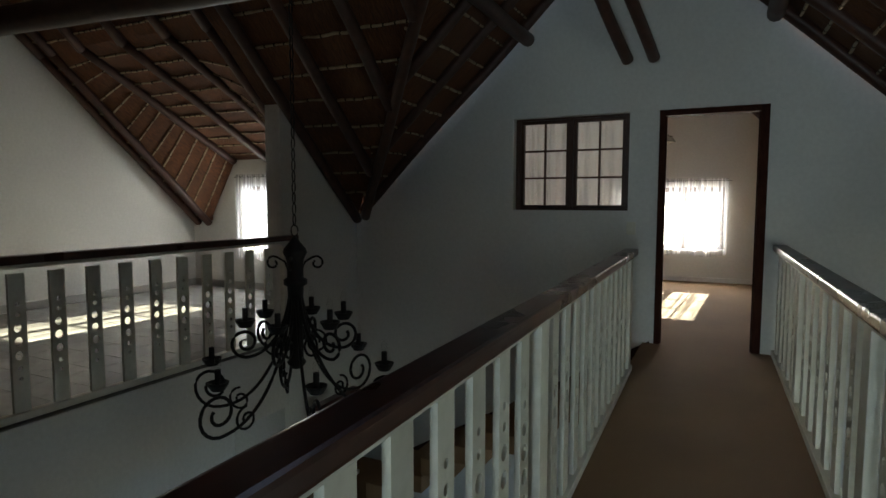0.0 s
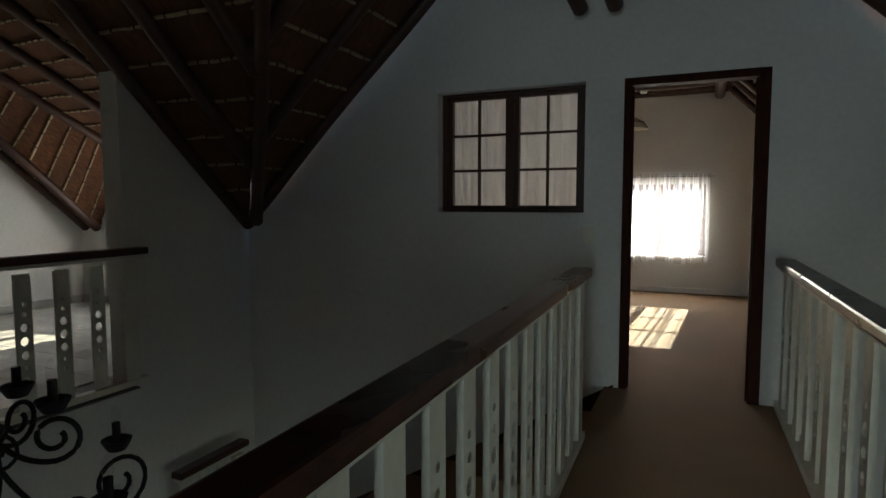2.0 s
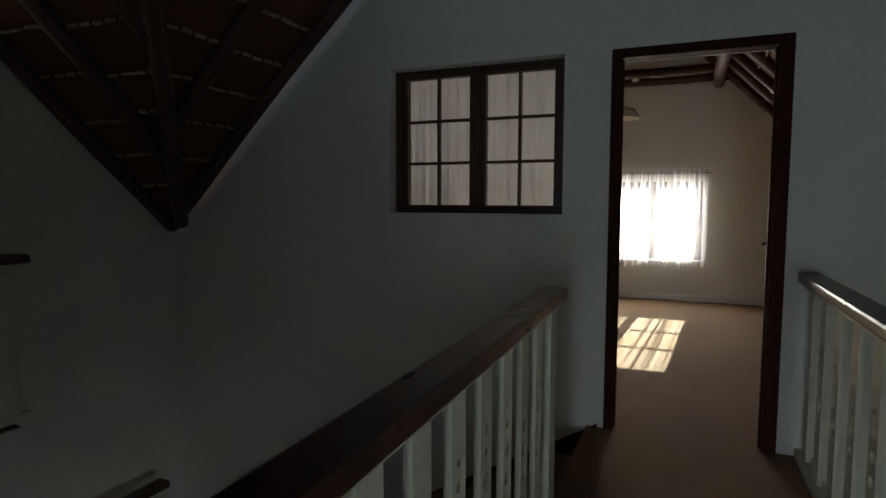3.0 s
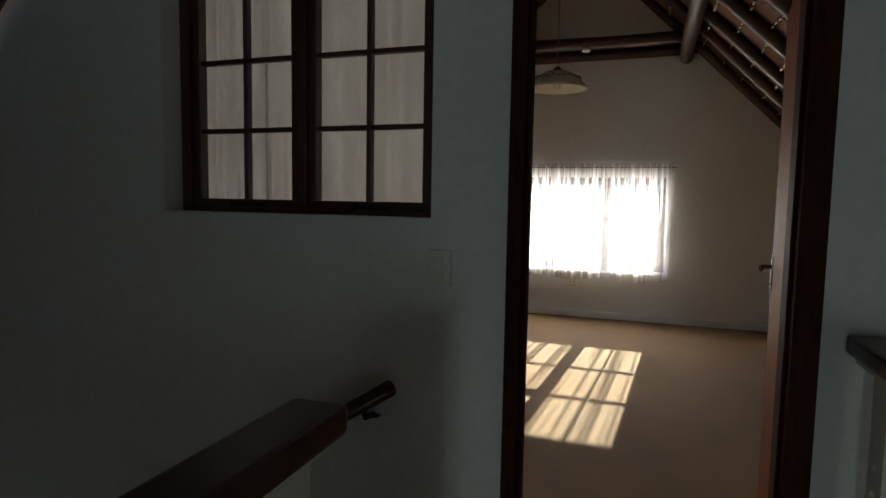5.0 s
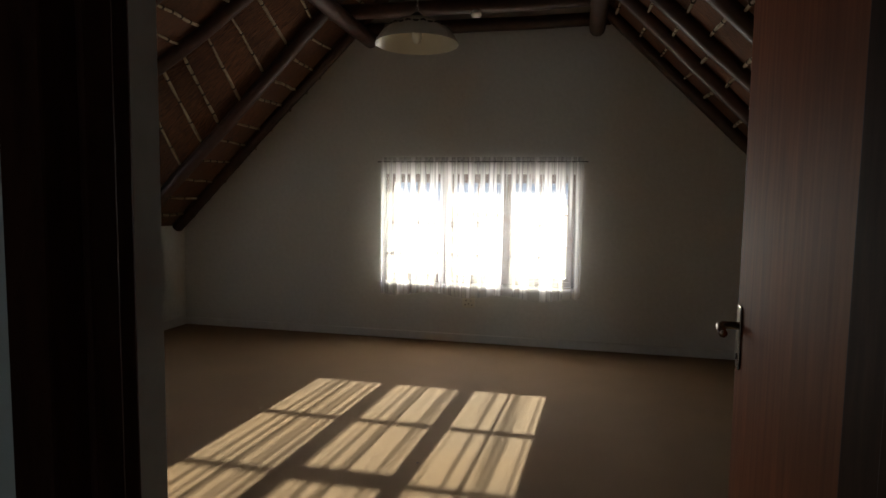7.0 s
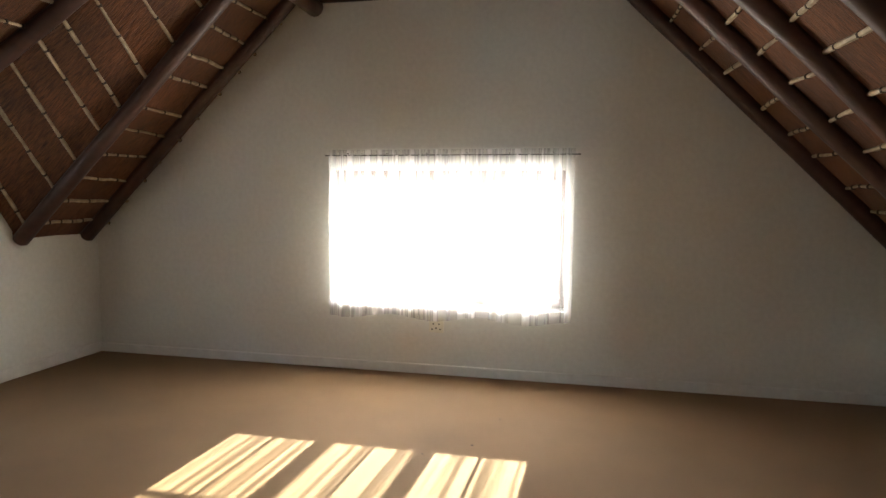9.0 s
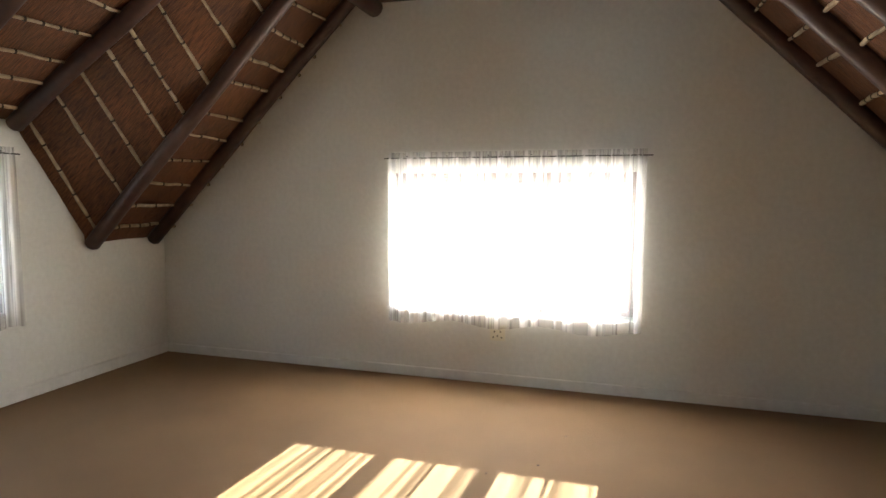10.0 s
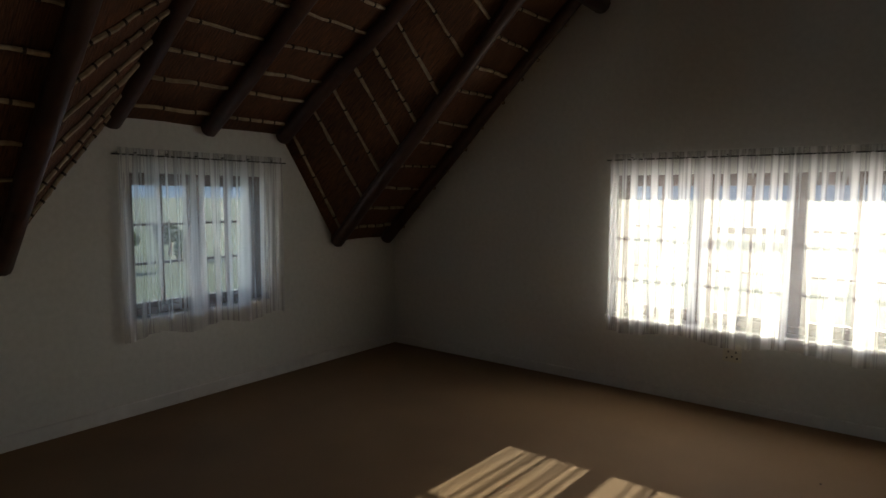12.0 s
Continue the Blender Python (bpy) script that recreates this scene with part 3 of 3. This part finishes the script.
def curtain(label, put, w, h, folds, depth, seed, mat, rod=True, ragged=0.02):
    root = empty("curtain", put(w / 2, h, 0), label, "curtain")
    inv = Matrix.Translation(-Vector(put(w / 2, h, 0)))
    cb = curtain_bm(put, w, h, folds, depth, seed, ragged)
    bmesh.ops.transform(cb, matrix=inv, verts=cb.verts)
    part("drape", cb, mat, root, smooth=True)
    # gathered heading above the rod
    hb = curtain_bm(lambda u, v, d: put(u, h - 0.004 + v, d * 0.6), w, 0.045, folds * 2, depth * 0.7, seed + 7, 0.0, 2)
    bmesh.ops.transform(hb, matrix=inv, verts=hb.verts)
    part("heading", hb, mat, root, "gathered heading", smooth=True)
    if rod:
        rb = bmesh.new()
        tube(rb, [put(-0.035, h, 0), put(w + 0.035, h, 0)], 0.0045, 8)
        bmesh.ops.transform(rb, matrix=inv, verts=rb.verts)
        part("curtain_rod", rb, IRON, root, "thin dark curtain rod")
        for k in range(6):
            kb = bmesh.new()
            u = w * (k + 0.5) / 6
            tube(kb, [put(u, h + 0.012, -0.01), put(u, h + 0.012, 0.02)], 0.004, 6)
            bmesh.ops.transform(kb, matrix=inv, verts=kb.verts)
            part("hook", kb, IRON, root)
    return root


curtain("sheer white net curtain gathered across the gable window", lambda u, v, d: (-1.645 + u, FW - 0.06 - d, 0.43 + v), 1.79, 1.19, 22, 0.012, 3, SHEER)
curtain("sheer white net curtain gathered across the dormer window", lambda u, v, d: (LW + 0.06 + d, 8.53 + u, 0.49 + v), 1.16, 1.11, 14, 0.014, 5, SHEER_DENSE)
curtain("white net curtain at the far wing window", lambda u, v, d: (-6.36 + u, WY - 0.06 - d, 0.45 + v), 0.9, 1.18, 10, 0.016, 9, SHEER)
for u0, w, sd in ((-1.88, 0.41, 11), (-1.49, 0.90, 12)):
    curtain("plain off-white lined curtain hung behind the inner window", lambda u, v, d: (u0 + u, DWB + 0.06 + d, 1.08 + v), w, 1.08, 7, 0.034, sd, LINER)


# ---- door ----
frame_root = empty("door_frame", (0, DW, 0), "dark varnished wooden door frame", "door frame", kind="structure")
for nm, lo, hi in (("jamb", (-0.435, -0.012, 0), (-0.387, 0.105, 2.085)), ("jamb", (0.352, -0.012, 0), (0.42, 0.165, 2.085)), ("head", (-0.387, -0.012, 2.035), (0.352, 0.105, 2.085)),
                   ("door_stop", (-0.387, 0.03, 0), (-0.377, 0.07, 2.035)), ("door_stop", (0.342, 0.03, 0), (0.352, 0.07, 2.035))):
    part(nm, box_bm(lo, hi, 0.004), JAMBWOOD, frame_root)
door = empty("door_1", (0.405, DWB + 0.015, 0.008), "open reddish-brown flush wooden door", "door", kind="structure")
door.rotation_euler = (0, 0, radians(84.5))
part("door_leaf", box_bm((0.0, -0.02, 0), (0.79, 0.02, 2.02), 0.003), DOORWOOD, door)
hb = box_bm((0.72, 0.02, 0.905), (0.76, 0.026, 1.045), 0.003)
plate = part("lock_plate", hb, CHROME, door, "chrome lock plate")
hb = bmesh.new()
tube(hb, [(0.74, 0.024, 1.0), (0.74, 0.055, 1.0), (0.725, 0.064, 1.0), (0.655, 0.066, 0.997)], 0.009, 10)
part("door_handle", hb, CHROME, plate, "chrome lever handle", smooth=True)
hb = bmesh.new()
tube(hb, [(0.74, 0.0255, 0.932), (0.74, 0.028, 0.932)], 0.007, 8)
part("keyhole", hb, BLACK, plate)
for z in (0.25, 1.75):
    hb = bmesh.new()
    tube(hb, [(-0.004, -0.022, z - 0.05), (-0.004, -0.022, z + 0.05)], 0.008, 8)
    part("hinge", hb, CHROME, door)


# ---- balustrades ----
def baluster_mesh(w=0.092, h=0.818, t=0.02, n=12):
    """A flat board pierced by seven round holes."""
    bm = bmesh.new()
    radii = [0.013, 0.015, 0.026, 0.028, 0.026, 0.015, 0.013]
    zs = [0.20, 0.262, 0.338, 0.42, 0.502, 0.58, 0.642]
    cuts = [0.0] + [(a + b) / 2 for a, b in zip([2 * zs[0] - zs[1]] + zs, zs + [2 * zs[-1] - zs[-2]])] + [h]
    for side in (-t / 2, t / 2):
        for k, (z0, z1) in enumerate(zip(cuts, cuts[1:])):
            if k in (0, len(cuts) - 2):
                bm.faces.new([bm.verts.new(p) for p in ((-w / 2, side, z0), (w / 2, side, z0), (w / 2, side, z1), (-w / 2, side, z1))])
                continue
            zc, r = zs[k - 1], radii[k - 1]
            ring, rim = [], []
            for i in range(n):
                a = math.tau * (i + 0.5) / n
                c, s = math.cos(a), math.sin(a)
                ring.append(bm.verts.new((r * c, side, zc + r * s)))
                up = (z1 - zc) if s > 0 else (zc - z0)
                f = min(w / 2 / max(abs(c), 1e-6), up / max(abs(s), 1e-6))
                rim.append(bm.verts.new((f * c, side, zc + f * s)))
            for i in range(n):
                bm.faces.new((ring[i], ring[(i + 1) % n], rim[(i + 1) % n], rim[i]))
            if side < 0:
                inner = ring
                far = [bm.verts.new((v.co.x, t / 2, v.co.z)) for v in ring]
                for i in range(n):
                    bm.faces.new((inner[i], far[i], far[(i + 1) % n], inner[(i + 1) % n]))
            # corners that the rim rays skip
            for sx in (-1, 1):
                for sz, zz in ((1, z1), (-1, z0)):
                    cand = sorted(rim, key=lambda v: (v.co.x - sx * w / 2) ** 2 + (v.co.z - zz) ** 2)[:2]
                    bm.faces.new((cand[0], cand[1], bm.verts.new((sx * w / 2, side, zz))))
    for x in (-w / 2, w / 2):
        bm.faces.new([bm.verts.new(p) for p in ((x, -t / 2, 0), (x, t / 2, 0), (x, t / 2, h), (x, -t / 2, h))])
    return link_mesh("baluster", bm, PAINT)


BALUSTER = baluster_mesh()
POST = link_mesh("post", box_bm((-0.055, -0.022, 0), (0.055, 0.022, 0.818), 0.004), PAINT)


def balustrade(label, a, b, top, count, posts, over=0.0):
    """From a to b in plan, its handrail's top at top above a's level."""
    a, b = Vector(a), Vector(b)
    d = b - a
    root = empty("balustrade", a, label, "balustrade")
    root.rotation_euler = (0, 0, math.atan2(d.y, d.x))
    L = d.length
    hb = box_bm((-over, -0.052, top - 0.05), (L + over, 0.052, top), 0.012)
    part("handrail", hb, VARNISH, root, "dark red-brown varnished handrail")
    part("top_rail", box_bm((0, -0.028, top - 0.074), (L, 0.028, top - 0.05), 0.004), PAINT, root)
    part("bottom_rail", box_bm((0, -0.03, 0.0), (L, 0.03, 0.045), 0.005), PAINT, root)
    for k in range(count):
        u = L * (k + 0.5) / count
        ob = new("post" if k in posts else "baluster", POST if k in posts else BALUSTER)
        ob.parent = root
        ob.location = (u, 0, 0.043)
    return root


balustrade("cream balustrade of pierced boards with a dark handrail along the bridge", (-0.325, -3.1, 0), (-0.513, 5.26, 0), 0.93, 40, {3, 11, 19, 27, 39}, 0.02)
balustrade("cream balustrade of pierced boards with a dark handrail along the bridge", (0.74, -3.1, 0), (0.53, 6.235, 0), 0.93, 37, {3, 10, 17, 24, 31}, 0.0)
balustrade("cream balustrade of pierced boards along the tiled gallery", (-3.56, 0.42, 0), (-3.56, 5.07, 0), 0.965, 20, {0, 19}, 0.02)
balustrade("short lower balustrade with a dark handrail beside the stair", (-3.4, 5.15, -1.66), (-3.4, 5.86, -1.66), 0.965, 4, {3}, 0.0)
floor_piece("stair_landing", (-3.628, 5.1, -1.86), (-3.2, DW - 0.005, -1.66), CARPET, "carpeted stair landing", "landing")

# ---- stair from the bridge down along the door wall ----
stair = empty("staircase", (0, 0, 0), "carpeted stair going down along the wall", "staircase", kind="structure")
for k in range(9):
    z = -0.18 * (k + 1)
    x = -0.535 - 0.30 * k
    part("step", box_bm((x - 0.31, 5.33, z - 0.16), (x, DW - 0.026, z), 0.008), CARPET, stair)
thing("stair_string", slab([(-0.47, 0.02), (-0.47, -0.36), (-3.2, -2.0), (-3.2, -1.6)], [], lambda u, v, w: (u, w, v), DW - 0.024, DW - 0.002), JAMBWOOD, "dark varnished stair string board on the wall", "stair string", kind="structure")
rail = empty("stair_handrail", (-0.83, DW - 0.08, 0.63), "dark varnished handrail fixed to the wall", "handrail")
hb = bmesh.new()
tube(hb, [(0.04, 0, 0.02), (-0.3, 0, -0.205), (-1.2, 0, -0.80), (-2.2, 0, -1.46)], 0.028, 12)
part("rail", hb, VARNISH, rail, smooth=True)
for u in (-0.06, -1.0, -2.0):
    hb = bmesh.new()
    z = 0.66 * u
    tube(hb, [(u, 0, z - 0.02), (u, 0.02, z - 0.06), (u, 0.078, z - 0.07)], 0.011, 8)
    lathe(hb, [(0.0, 0), (0.03, 0), (0.03, 0.004), (0.0, 0.004)], 12, (u, 0.07, z - 0.07))
    part("bracket", hb, IRON, rail, "dark metal rail bracket")


# ---- small wall fittings ----
sw = empty("light_switch", (-0.655, DW - 0.001, 1.042), "cream plastic light switch on the wall", "light switch")
part("plate", box_bm((-0.04, -0.010, -0.058), (0.04, 0, 0.058), 0.003), PLASTIC, sw)
for z in (-0.022, 0.022):
    part("rocker", box_bm((-0.014, -0.015, z - 0.014), (0.014, -0.010, z + 0.014), 0.002), PLASTIC, sw)
so = empty("wall_socket", (-0.83, FW - 0.001, 0.372), "cream plastic wall socket under the window", "wall socket")
part("plate", box_bm((-0.055, -0.012, -0.055), (0.055, 0, 0.055), 0.004), PLASTIC, so)
for x, z in ((-0.022, 0.01), (0.022, 0.01), (0.0, -0.02), (-0.03, -0.03), (0.03, -0.03)):
    hb = bmesh.new()
    tube(hb, [(x, -0.0135, z), (x, -0.0115, z)], 0.006, 10)
    part("socket_hole", hb, BLACK, so)
part("rocker", box_bm((-0.012, -0.017, 0.028), (0.012, -0.012, 0.046), 0.002), PLASTIC, so)

# ---- pendant lamp of the bedroom ----
pl = empty("pendant_lamp", (-0.678, 8.59, 2.02), "white glass pendant lamp with a dark leaf band on a chain", "pendant lamp")
hb = bmesh.new()
prof = [(0.20, 0.0), (0.197, 0.012), (0.175, 0.045), (0.135, 0.085), (0.085, 0.112), (0.045, 0.125), (0.03, 0.128)]
lathe(hb, prof + [(0.026, 0.122), (0.082, 0.106), (0.131, 0.079), (0.17, 0.040), (0.191, 0.008), (0.20, 0.0)], 40)
part("shade", hb, SHADE, pl, "opal glass dish shade", smooth=True)
hb = bmesh.new()
for k in range(28):
    a = math.tau * k / 28
    c, s = math.cos(a), math.sin(a)
    r = 0.152
    tube(hb, [(r * c - 0.012 * s, r * s + 0.012 * c, 0.072), ((r + 0.006) * c, (r + 0.006) * s, 0.068 + 0.008 * (k % 2)), (r * c + 0.012 * s, r * s - 0.012 * c, 0.072)], 0.004, 5)
part("leaf_band", hb, LEAFPRINT, pl, "dark printed leaf band")
hb = bmesh.new()
lathe(hb, [(0.0, 0.155), (0.012, 0.15), (0.03, 0.135), (0.032, 0.12), (0.0, 0.118)], 16)
part("gallery", hb, IRON, pl, smooth=True)
hb = bmesh.new()
lathe(hb, [(0.0, 0.0), (0.018, 0.01), (0.026, 0.035), (0.022, 0.06), (0.014, 0.09), (0.014, 0.118), (0.0, 0.118)], 16)
part("bulb", hb, SHADE, pl, "unlit white bulb", smooth=True)
for k in range(16):
    hb = bmesh.new()
    z = 0.155 + 0.03 * k
    a = (k % 2) * math.pi / 2
    tube(hb, [(0.007 * math.cos(t) * math.cos(a), 0.007 * math.cos(t) * math.sin(a), z + 0.016 + 0.018 * math.sin(t)) for t in [i * math.tau / 10 for i in range(11)]], 0.0022, 5, cap=False)
    part("chain_link", hb, CHROME, pl)
hb = bmesh.new()
lathe(hb, [(0.0, 0.722), (0.045, 0.722), (0.045, 0.69), (0.032, 0.655), (0.012, 0.635), (0.0, 0.635)], 20)
part("ceiling_rose", hb, SHADE, pl, "white ceiling rose", smooth=True)
sd = empty("smoke_detector", (-0.70, 10.38, 2.76), "small white round detector under a roof beam", "smoke detector")
hb = bmesh.new()
lathe(hb, [(0.0, -0.08), (0.035, -0.075), (0.045, -0.06), (0.045, -0.04), (0.0, -0.04)], 20)
part("cover", hb, SHADE, sd, smooth=True)
part("mounting_block", box_bm((-0.035, -0.035, -0.04), (0.035, 0.035, 0.02), 0.004), POLE, sd)


# ---- wrought-iron chandelier in the void ----
def chandelier():
    root = empty("chandelier", (-1.857, 3.03, 0.01), "black wrought-iron chandelier with scrolled arms and candle bulbs", "chandelier")
    hb = bmesh.new()
    prof = [(0.0, 1.09), (0.012, 1.085), (0.03, 1.06), (0.055, 1.03), (0.062, 1.01), (0.05, 0.985), (0.042, 0.96), (0.042, 0.88), (0.06, 0.87), (0.06, 0.845), (0.042, 0.835), (0.036, 0.70), (0.036, 0.46), (0.05, 0.44), (0.03, 0.41), (0.0, 0.40)]
    lathe(hb, prof, 12)
    part("stem", hb, IRON, root, smooth=True)

    def spiral(cx, cz, r0, r1, a0, turns, n=26):
        return [(cx + (r0 + (r1 - r0) * i / n) * math.cos(a0 + turns * math.tau * i / n), cz + (r0 + (r1 - r0) * i / n) * math.sin(a0 + turns * math.tau * i / n)) for i in range(n + 1)]

    def arm(angle, reach, drop, rs):
        c, s = math.cos(angle), math.sin(angle)
        P = lambda q: (q[0] * c, q[0] * s, q[1])
        bm = bmesh.new()
        n = 18
        curve = []
        for i in range(n + 1):
            t = i / n
            u = 0.03 + (reach - 0.03) * t ** 1.7
            z = 0.80 - (0.80 - drop) * math.sin(t * math.pi / 2) ** 1.1
            curve.append((u, z))
        cz = drop + rs
        curve += spiral(reach, cz, rs, rs * 0.28, -math.pi / 2, 1.35)[1:]
        tube(bm, [P(q) for q in curve], 0.0085, 7)
        a = part("arm", bm, IRON, root, smooth=True)
        bm = bmesh.new()
        tube(bm, [P(q) for q in spiral(reach - 0.15, drop + 0.045, 0.065, 0.018, math.pi / 2, -1.3, 20)], 0.0065, 6)
        part("scroll", bm, IRON, a, smooth=True)
        at = (reach * c, reach * s, cz + rs)
        bm = bmesh.new()
        lathe(bm, [(0.0, 0.0), (0.03, 0.004), (0.046, 0.03), (0.05, 0.042), (0.043, 0.042), (0.0, 0.02)], 12, at)
        part("drip_cup", bm, IRON, a)
        bm = bmesh.new()
        lathe(bm, [(0.014, 0.02), (0.014, 0.10), (0.0, 0.10)], 10, at)
        part("candle_sleeve", bm, IRON, a)
        bm = bmesh.new()
        lathe(bm, [(0.009, 0.10), (0.016, 0.118), (0.014, 0.14), (0.004, 0.162), (0.0, 0.165)], 10, at)
        part("bulb", bm, GLASS, a, "clear candle bulb", smooth=True)

    for k in range(6):
        arm(math.tau * k / 6 + 0.35, 0.46, 0.185, 0.11)
    for k in range(6):
        arm(math.tau * k / 6 + 0.87, 0.25, 0.49, 0.075)
    for k in range(4):
        a = math.tau * k / 4 + 0.5
        bm = bmesh.new()
        pts = [(0.03, 0.90), (0.05, 0.96), (0.09, 0.985)] + spiral(0.11, 0.955, 0.035, 0.014, math.pi / 2, -0.9, 16)
        tube(bm, [(u * math.cos(a), u * math.sin(a), z) for u, z in pts], 0.006, 6)
        part("top_scroll", bm, IRON, root, smooth=True)
    for k in range(46):
        bm = bmesh.new()
        z = 1.10 + 0.055 * k
        a = (k % 2) * math.pi / 2
        r = 0.022 if k == 0 else 0.010
        tube(bm, [(r * math.cos(t) * math.cos(a), r * math.cos(t) * math.sin(a), z + 0.02 + 0.03 * math.sin(t)) for t in [i * math.tau / 10 for i in range(11)]], 0.004, 5, cap=False)
        part("chain_link", bm, IRON, root)


chandelier()

# ---- dead leaf scraps on the carpet ----
rnd = random.Random(4)
for x, y in ((-0.9, 8.53), (-0.62, 8.47), (-0.68, 7.42), (-0.49, 7.33), (-0.29, 6.64), (-0.38, 6.8), (-0.26, 10.17), (-0.36, 9.76), (-0.59, 9.6)):
    hb = bmesh.new()
    s = rnd.uniform(0.006, 0.011)
    vs = [hb.verts.new((s * math.cos(a) * rnd.uniform(0.5, 1), s * 0.7 * math.sin(a) * rnd.uniform(0.5, 1), rnd.uniform(0.001, 0.006))) for a in [k * math.tau / 7 for k in range(7)]]
    ret = bmesh.ops.extrude_face_region(hb, geom=[hb.faces.new(vs)])
    bmesh.ops.translate(hb, verts=[v for v in ret["geom"] if isinstance(v, bmesh.types.BMVert)], vec=(0, 0, 0.002))
    scrap = thing("leaf_scrap", hb, TWINE, "small dark dry leaf scrap on the carpet", "leaf scrap", "scraps on the carpet")
    scrap.location = (x, y, 0.0)

# ---- outside ----
thing("ground", box_bm((-1500, -1500, -3.3), (1500, 1500, -3.0)), GRASS, "dry grass and scrub reaching the horizon", "ground", kind="structure")
hb = bmesh.new()
N = 60
low, top = [], []
for i in range(N + 1):
    a = math.radians(60 + 160 * i / N)
    r = 1100
    z = 70 + 60 * noise.noise(Vector((i * 0.13, 2, 0))) + 18 * noise.noise(Vector((i * 0.6, 5, 0)))
    low.append(hb.verts.new((r * math.cos(a), r * math.sin(a), -4)))
    top.append(hb.verts.new((1.15 * r * math.cos(a), 1.15 * r * math.sin(a), z)))
for i in range(N):
    hb.faces.new((low[i], low[i + 1], top[i + 1], top[i]))
thing("hills", hb, HILL, "distant hills with the haze painted into their blue-green colour", "hills", kind="structure")


def tree(at, h, seed):
    rnd = random.Random(seed)
    root = empty("tree", at, "leafy green tree below the house", "tree", "trees outside")
    bm = bmesh.new()
    tube(bm, [(0, 0, -0.1), (0.1, 0.05, h * 0.35), (0.05, -0.1, h * 0.7)], lambda s: 0.16 * (1 - 0.6 * s), 8)
    for k in range(5):
        a = k * 1.3
        tube(bm, [(0.08, 0, h * (0.35 + 0.06 * k)), (math.cos(a) * h * 0.25, math.sin(a) * h * 0.25, h * (0.6 + 0.05 * k))], lambda s: 0.06 * (1 - 0.7 * s), 6)
    part("trunk", bm, POLE, root)
    bm = bmesh.new()
    for k in range(900):
        d = Vector((rnd.gauss(0, 1), rnd.gauss(0, 1), rnd.gauss(0, 1))).normalized() * rnd.uniform(0.5, 1) ** 0.6
        p = Vector((d.x * h * 0.4, d.y * h * 0.4, h * 0.68 + d.z * h * 0.32))
        p += Vector((noise.noise(p * 0.9), noise.noise(p * 0.9 + Vector((7, 0, 0))), 0)) * 0.8
        u = Vector((rnd.gauss(0, 1), rnd.gauss(0, 1), rnd.gauss(0, 1))).normalized() * 0.2
        v = u.orthogonal().normalized() * 0.12
        bm.faces.new([bm.verts.new(q) for q in (p - u, p + v, p + u, p - v)])
    part("crown", bm, LEAF, root)


for k, (x, y, h) in enumerate(((-34, 21.0, 2.2), (-38, 17.0, 2.3), (-42, 29.0, 2.4), (-33, 25.5, 2.0), (-36, 32.4, 2.1), (-46, 22.5, 2.3), (-40, 25.0, 2.2))):
    tree((x, y, -3.0), h, k)

# ---- tiles of the far gallery floor ----
tb = box_bm((-0.148, -0.148, -0.012), (0.148, 0.148, 0.0), 0.002)
TILE_MESH = link_mesh("tile", tb, TILE)
gallery = bpy.data.objects["floor_wing"]
rear = bpy.data.objects["floor_wing_rear"]
for i in range(12):
    for j in range(15):
        x, y = -3.75 - 0.30 * i, 2.75 + 0.30 * j
        if x - 0.15 < WX + 0.02:
            continue
        own = gallery if y < 4.85 else rear
        if own is rear and x > -3.93:
            continue
        ob = new("tile", TILE_MESH)
        ob.parent = own
        ob.location = (x, y, random.uniform(-0.0006, 0.0006))
